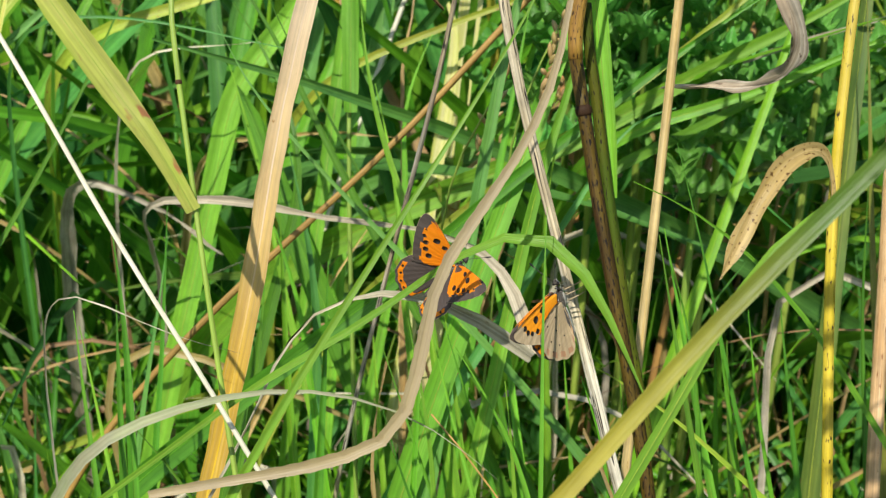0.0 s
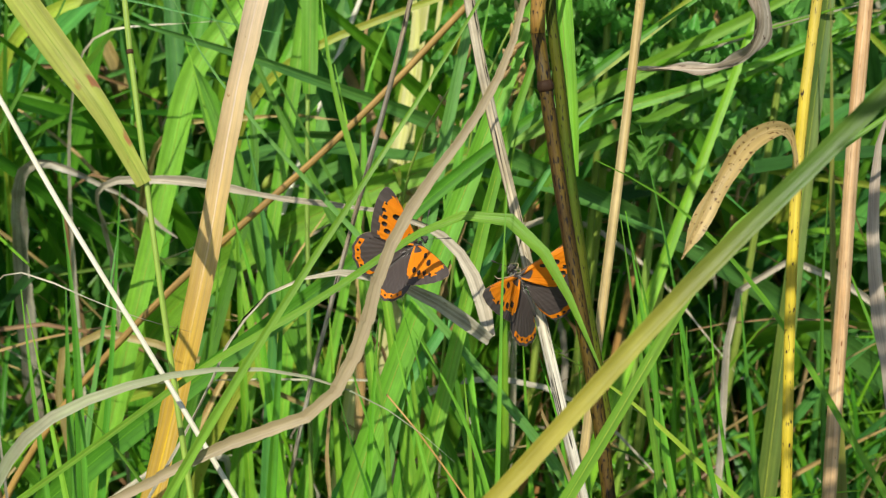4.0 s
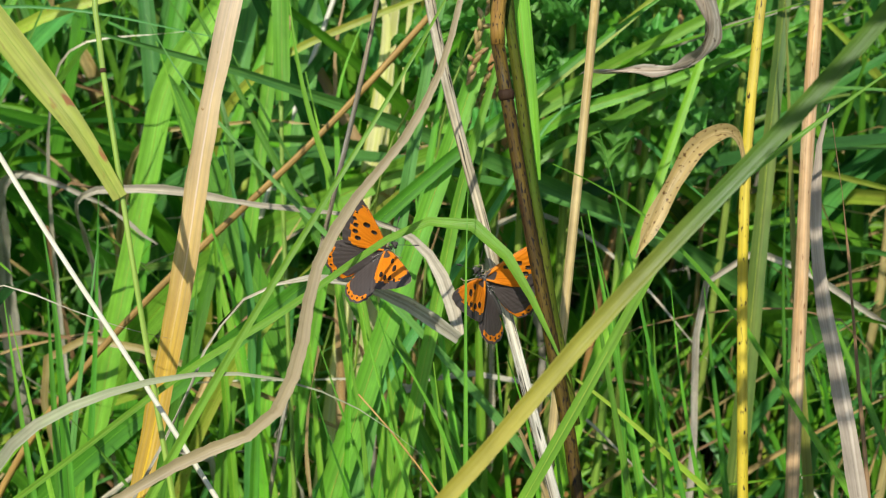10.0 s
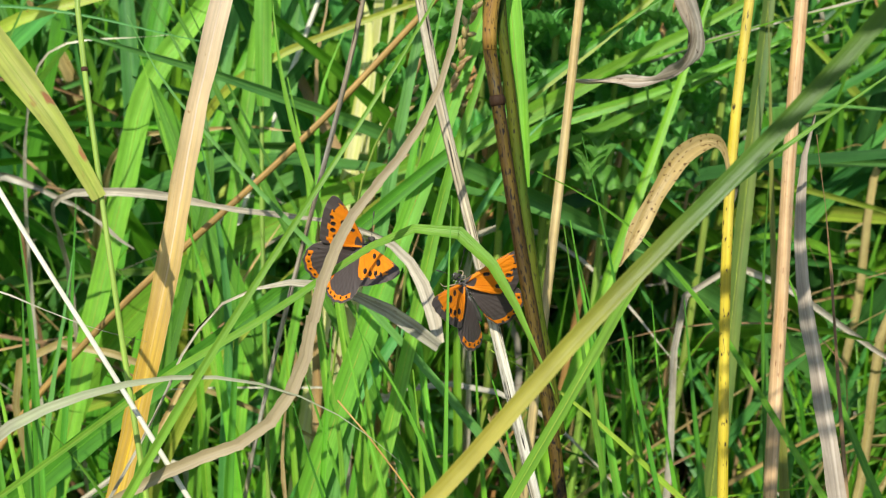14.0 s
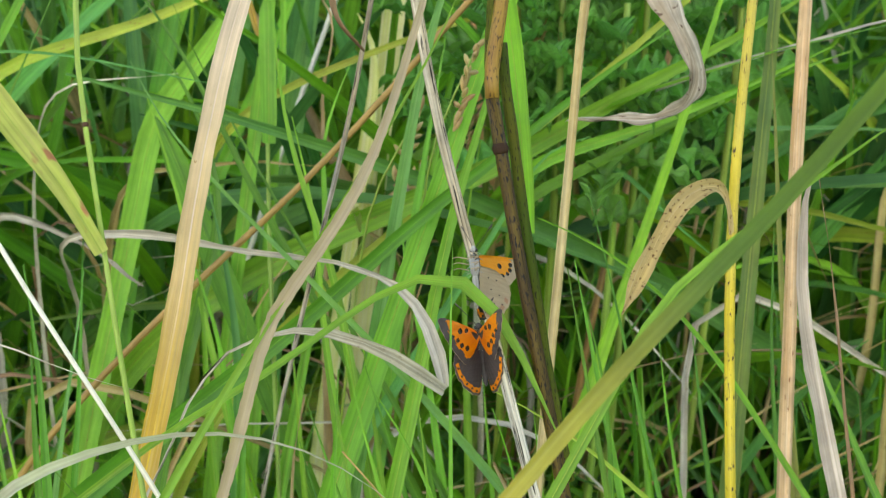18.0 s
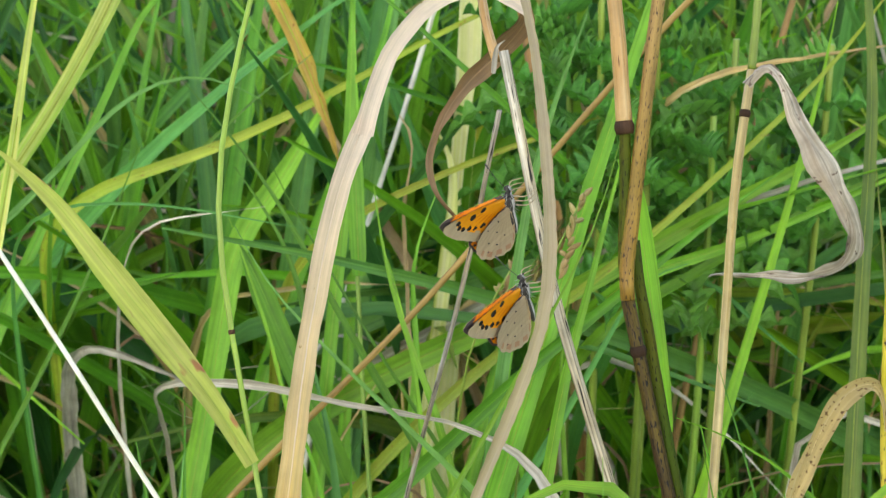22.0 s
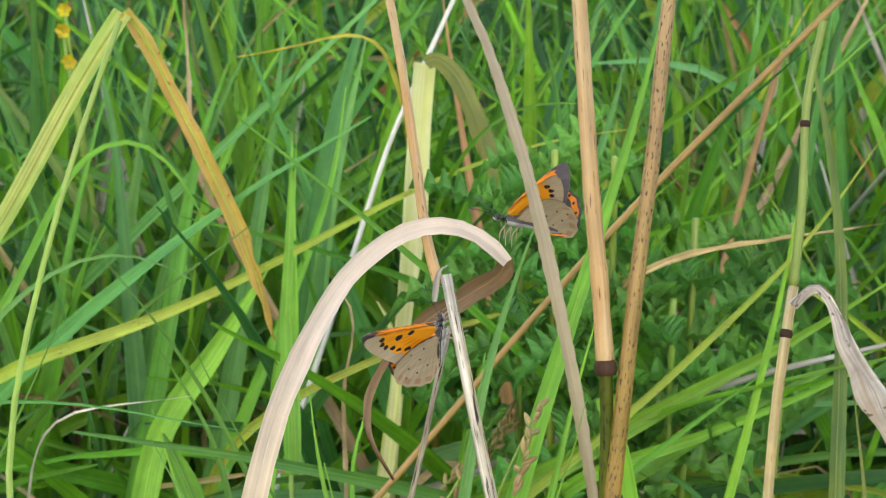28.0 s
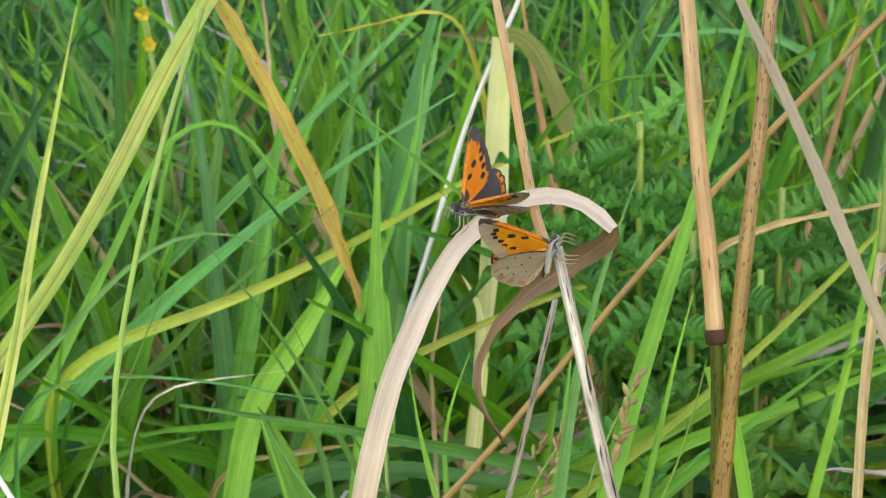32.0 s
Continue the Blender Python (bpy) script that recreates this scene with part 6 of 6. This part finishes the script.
    bow(7, (-0.0414, 0.2144, 0.3998), (-0.0262, 0.2175, 0.4082), (-0.0096, 0.2192, 0.4139), (-0.0007, 0.2252, 0.4274), (0.0034, 0.2326, 0.4430), (0.0113, 0.2389, 0.4570), (0.0224, 0.2444, 0.4697), (0.0311, 0.2507, 0.4837), (0.0357, 0.2578, 0.4991))
    bow(10, (-0.0441, 0.2081, 0.3994), (-0.0283, 0.2115, 0.4075), (-0.0115, 0.2139, 0.4138), (-0.0040, 0.2208, 0.4279), (-0.0007, 0.2288, 0.4438), (0.0081, 0.2355, 0.4579), (0.0199, 0.2413, 0.4704), (0.0285, 0.2482, 0.4846), (0.0334, 0.2560, 0.5002))
    bow(13, (-0.0415, 0.2136, 0.3960), (-0.0257, 0.2166, 0.4043), (-0.0088, 0.2185, 0.4105), (0.0005, 0.2246, 0.4240), (0.0038, 0.2324, 0.4401), (0.0111, 0.2393, 0.4549), (0.0232, 0.2447, 0.4674), (0.0321, 0.2512, 0.4817), (0.0358, 0.2589, 0.4977))
    bow(16, (-0.0421, 0.2134, 0.3941), (-0.0254, 0.2162, 0.4020), (-0.0084, 0.2184, 0.4089), (0.0010, 0.2247, 0.4230), (0.0052, 0.2326, 0.4393), (0.0132, 0.2395, 0.4544), (0.0239, 0.2457, 0.4683), (0.0314, 0.2529, 0.4837), (0.0351, 0.2608, 0.5001))
    bow(17, (-0.0349, 0.2161, 0.4028), (-0.0188, 0.2181, 0.4090), (-0.0076, 0.2232, 0.4207), (-0.0031, 0.2304, 0.4359), (0.0025, 0.2372, 0.4506), (0.0131, 0.2428, 0.4632), (0.0219, 0.2489, 0.4769), (0.0277, 0.2558, 0.4917), (0.0310, 0.2632, 0.5071))
    bow(17.5, (-0.0297, 0.2170, 0.4035), (-0.0153, 0.2192, 0.4098), (-0.0068, 0.2244, 0.4217), (-0.0033, 0.2311, 0.4358), (0.0023, 0.2374, 0.4493), (0.0102, 0.2430, 0.4619), (0.0182, 0.2487, 0.4745), (0.0243, 0.2549, 0.4879), (0.0282, 0.2615, 0.5019))
    bow(18, (-0.0198, 0.2135, 0.4037), (-0.0153, 0.2201, 0.4177), (-0.0111, 0.2267, 0.4319), (-0.0060, 0.2331, 0.4457), (0.0035, 0.2384, 0.4577), (0.0124, 0.2438, 0.4699), (0.0192, 0.2499, 0.4833), (0.0244, 0.2563, 0.4972), (0.0292, 0.2628, 0.5112))
    bow(18.5, (-0.0424, 0.2165, 0.4116), (-0.0385, 0.2230, 0.4259), (-0.0346, 0.2296, 0.4401), (-0.0300, 0.2360, 0.4542), (-0.0237, 0.2421, 0.4678), (-0.0168, 0.2481, 0.4811), (-0.0128, 0.2545, 0.4952), (-0.0102, 0.2613, 0.5097), (-0.0078, 0.2680, 0.5242))
    bow(19, (-0.0875, 0.2161, 0.4196), (-0.0857, 0.2225, 0.4333), (-0.0836, 0.2289, 0.4470), (-0.0813, 0.2353, 0.4606), (-0.0781, 0.2416, 0.4741), (-0.0750, 0.2478, 0.4876), (-0.0721, 0.2542, 0.5012), (-0.0696, 0.2605, 0.5148), (-0.0674, 0.2669, 0.5285))
    bow(20, (-0.0896, 0.2129, 0.4308), (-0.0873, 0.2193, 0.4442), (-0.0850, 0.2257, 0.4576), (-0.0827, 0.2321, 0.4710), (-0.0800, 0.2385, 0.4844), (-0.0773, 0.2448, 0.4978), (-0.0744, 0.2512, 0.5111), (-0.0716, 0.2576, 0.5245), (-0.0693, 0.2640, 0.5379))
    bow(21, (-0.0250, 0.2582, 0.4152), (-0.0160, 0.2646, 0.4292), (-0.0083, 0.2717, 0.4445), (-0.0008, 0.2776, 0.4573), (0.0075, 0.2832, 0.4693), (0.0171, 0.2878, 0.4794), (0.0260, 0.2921, 0.4889), (0.0364, 0.2986, 0.5028), (0.0469, 0.3050, 0.5168))
    bow(21.5, (-0.0055, 0.2223, 0.4463), (0.0016, 0.2276, 0.4583), (0.0083, 0.2330, 0.4704), (0.0133, 0.2388, 0.4832), (0.0170, 0.2447, 0.4964), (0.0193, 0.2508, 0.5098), (0.0207, 0.2569, 0.5233), (0.0209, 0.2631, 0.5368), (0.0201, 0.2692, 0.5504))
    bow(22, (0.0044, 0.2309, 0.4571), (0.0106, 0.2362, 0.4692), (0.0167, 0.2415, 0.4813), (0.0215, 0.2471, 0.4938), (0.0232, 0.2530, 0.5069), (0.0232, 0.2590, 0.5202), (0.0226, 0.2650, 0.5334), (0.0214, 0.2710, 0.5465), (0.0189, 0.2770, 0.5596))
    bow(23, (0.0227, 0.2498, 0.4638), (0.0275, 0.2551, 0.4762), (0.0328, 0.2604, 0.4885), (0.0354, 0.2659, 0.5013), (0.0344, 0.2716, 0.5144), (0.0331, 0.2773, 0.5274), (0.0317, 0.2830, 0.5405), (0.0299, 0.2887, 0.5535), (0.0278, 0.2944, 0.5665))
    bow(24, (0.0222, 0.2618, 0.4701), (0.0266, 0.2667, 0.4821), (0.0300, 0.2717, 0.4943), (0.0306, 0.2768, 0.5069), (0.0297, 0.2820, 0.5196), (0.0281, 0.2872, 0.5321), (0.0266, 0.2923, 0.5447), (0.0248, 0.2975, 0.5572), (0.0228, 0.3027, 0.5697))
    bow(25, (0.0284, 0.2781, 0.4829), (0.0278, 0.2826, 0.4952), (0.0269, 0.2872, 0.5074), (0.0257, 0.2917, 0.5197), (0.0239, 0.2963, 0.5318), (0.0220, 0.3008, 0.5440), (0.0200, 0.3054, 0.5561), (0.0182, 0.3099, 0.5683), (0.0159, 0.3144, 0.5804))
    bow(26, (0.0301, 0.2799, 0.4889), (0.0291, 0.2846, 0.5022), (0.0280, 0.2893, 0.5154), (0.0268, 0.2940, 0.5286), (0.0248, 0.2987, 0.5417), (0.0227, 0.3034, 0.5549), (0.0206, 0.3082, 0.5679), (0.0172, 0.3129, 0.5808), (0.0137, 0.3175, 0.5936))
    bow(28.5, (0.0457, 0.2790, 0.4927), (0.0438, 0.2836, 0.5060), (0.0417, 0.2883, 0.5192), (0.0392, 0.2930, 0.5323), (0.0365, 0.2976, 0.5454), (0.0335, 0.3023, 0.5584), (0.0297, 0.3070, 0.5713), (0.0256, 0.3116, 0.5840), (0.0199, 0.3163, 0.5961))
    bow(29, (0.0394, 0.2796, 0.4927), (0.0377, 0.2842, 0.5060), (0.0359, 0.2888, 0.5193), (0.0335, 0.2935, 0.5324), (0.0308, 0.2981, 0.5455), (0.0278, 0.3028, 0.5586), (0.0244, 0.3075, 0.5715), (0.0204, 0.3122, 0.5842), (0.0149, 0.3168, 0.5964))
    bow(29.5, (0.0607, 0.2742, 0.4940), (0.0594, 0.2787, 0.5073), (0.0579, 0.2833, 0.5206), (0.0550, 0.2879, 0.5336), (0.0523, 0.2924, 0.5467), (0.0493, 0.2970, 0.5597), (0.0458, 0.3016, 0.5726), (0.0418, 0.3062, 0.5853), (0.0370, 0.3108, 0.5978))
    bow(30, (0.1155, 0.2799, 0.5140), (0.1112, 0.2840, 0.5250), (0.1070, 0.2881, 0.5361), (0.1028, 0.2922, 0.5471), (0.0981, 0.2962, 0.5580), (0.0925, 0.3002, 0.5684), (0.0860, 0.3041, 0.5783), (0.0787, 0.3079, 0.5878), (0.0708, 0.3117, 0.5967))
    bow(30.5, (0.0642, 0.2747, 0.4887), (0.0627, 0.2794, 0.5021), (0.0612, 0.2842, 0.5156), (0.0585, 0.2889, 0.5288), (0.0553, 0.2937, 0.5420), (0.0517, 0.2984, 0.5550), (0.0477, 0.3032, 0.5679), (0.0433, 0.3079, 0.5807), (0.0381, 0.3126, 0.5932))
    bow(31, (0.0930, 0.2722, 0.4959), (0.0891, 0.2767, 0.5079), (0.0851, 0.2812, 0.5199), (0.0813, 0.2857, 0.5320), (0.0771, 0.2902, 0.5439), (0.0725, 0.2947, 0.5557), (0.0681, 0.2992, 0.5675), (0.0632, 0.3036, 0.5793), (0.0580, 0.3080, 0.5908))
    bow(32, (0.0881, 0.2761, 0.4985), (0.0841, 0.2805, 0.5103), (0.0797, 0.2848, 0.5221), (0.0752, 0.2891, 0.5338), (0.0708, 0.2935, 0.5455), (0.0662, 0.2978, 0.5572), (0.0614, 0.3021, 0.5688), (0.0564, 0.3064, 0.5803), (0.0512, 0.3107, 0.5917))
    for ob, rows in zip(leaf_pieces, leaf_rows):
        walk(ob, rows)
    sway(reed, [(6, -0.0), (20, 0.4), (21, 0.4), (22, -0.2), (23, 0.2), (26, -0.0)])
    sway(browns, [(7, -0.34), (13, -0.10), (18, 0.03), (20, 0.21), (21, 0.23), (22, -0.16), (23, -0.02), (26, 0.13), (29, 0.14), (30, -0.06), (31, 0.03)])
    sway(perch, [(6, -0.0), (20, 0.4), (21, 0.2), (26, -0.2), (30, -0.2)])
    sway(curlplant, [(7, -0.99), (13, -1.14), (18, -1.13), (20, -1.68), (21, -0.16), (22, 0.00), (23, -0.32), (26, 0.03), (29, 2.70), (31, 1.92), (32, 1.63)])
    sway(yellows, [(6, -0.0), (20, -0.0), (21, -0.0)])
    sway(bigleaf, [(0, -0.0), (6, -0.0), (13, -0.0), (19, 0.4), (20, 1.6)])
    sway(reach, [(13, -0.0), (20, 0.2), (21, 0.2)])
    sway(flecked, [(6, -0.2), (20, -0.2), (21, -0.0), (24, 0.4), (26, -0.0), (29, -3.2), (30, -3.2), (31, -3.0), (32, -3.2)])
    sway(arched, [(6, -0.2), (20, -0.0), (21, -0.0)])
    sway(sidearch, [(6, -0.0), (20, -0.0), (21, -0.2)])
    bend(BENT["reed_plant"], [(0, 10), (21, 10), (22, 9), (23, 12), (24, 12), (25, 5), (26, 3.5), (28.5, -3), (29, -4), (30, -1), (31, 0), (32, 0)])
    flap(wings_a, [(0, 44, 20, 12, -1), (4, 38, 18, 14, -1), (7, 43, 18, 16, -1), (10, 41, 18, 18, -1), (13, 41, 16, 20, -1), (15.6, 40, 16, 20, 0), (16, 46, 16, 18, 0), (16.4, 28, 19, 16, 0), (16.6, 50, 22, 14, 0), (16.8, 15, 37, 8, 0), (17, 78, 35, 20, 0), (17.2, 78, 35, 20, 0), (17.4, 50, 30, 12, 0), (17.6, 84, 36, 16, 0), (18, 84, 40, 14, 0), (18.4, 86, 45, 16, 0), (18.75, 86, 40, 24, 0), (19, 74, 42, 14, 0), (19.5, 72, 40, 25, 0), (20, 89, 24, 6, 0), (21, 87, 26, 10, 0), (22, 89, 27, 14, 0), (23, 89, 34, 14, 0), (24, 88, 21, 24, 0), (24.2, 85, 26, 30, 0), (24.4, 87, 28, 28, 0), (24.8, 85, 31, 26, 0), (25.4, 85, 36, 26, 0), (26, 85, 46, 26, 0), (26.3, 50, 30, 20, 0), (26.5, 60, 35, 20, 0), (28.5, 60, 74, 30, 0), (29, 46, 72, 30, 0), (29.2, 74, 60, 28, 0), (29.5, 87, 51, 30, 0), (30, 88, 47, 30, 0), (30.5, 58, 28, 28, 0), (31, 89, 39, 44, 0), (31.6, 85, 38, 38, 0), (32, 54, 30, 28, 0)])
    flap(wings_b, [(0, 89, 47, 15, 0), (0.7, 89, 47, 15, 0), (1, 58, 20, 26, 0), (1.4, 36, 16, 9, -7), (4, 34, 16, 9, -7), (7, 38, 16, 9, -7), (10, 36, 16, 9, -7), (13, 39, 16, 9, -7), (15, 36, 16, 9, -7), (15.5, 50, 25, 18, 0), (16, 58, 36, 10, 0), (16.3, 60, 36, 14, 0), (16.6, 82, 42, 10, 0), (16.8, 76, 36, 22, 0), (17, 60, 34, 14, 0), (18, 66, 32, 12, 0), (19, 64, 32, 12, 0), (19.6, 60, 32, 14, 0), (20, 76, 28, 22, 0), (20.5, 89, 32, 10, 0), (21, 89, 30, 10, 0), (22, 89, 32, 8, 0), (23, 89, 39, 6, 0), (24, 88, 36, 9, 0), (25, 89, 34, 11, 0), (26, 89, 33, 12, 0), (28.5, 89, 29, 15, 0), (29, 89, 28, 15, 0), (30, 89, 24, 11, 0), (31, 89, 20, 6, 0), (32, 89, 15, 6, 0)])
    away = Vector((0, 0, 0)) + SUN_WAY * 90
    walk(cloud, [(0, Matrix.Translation(away + Vector((-75, 0, 0)))), (13.4, Matrix.Translation(away + Vector((-60, 0, 0)))), (15.85, Matrix.Translation(away + Vector((-6, 0, 0)))), (32, Matrix.Translation(away + Vector((8, 0, 0))))])


motions()
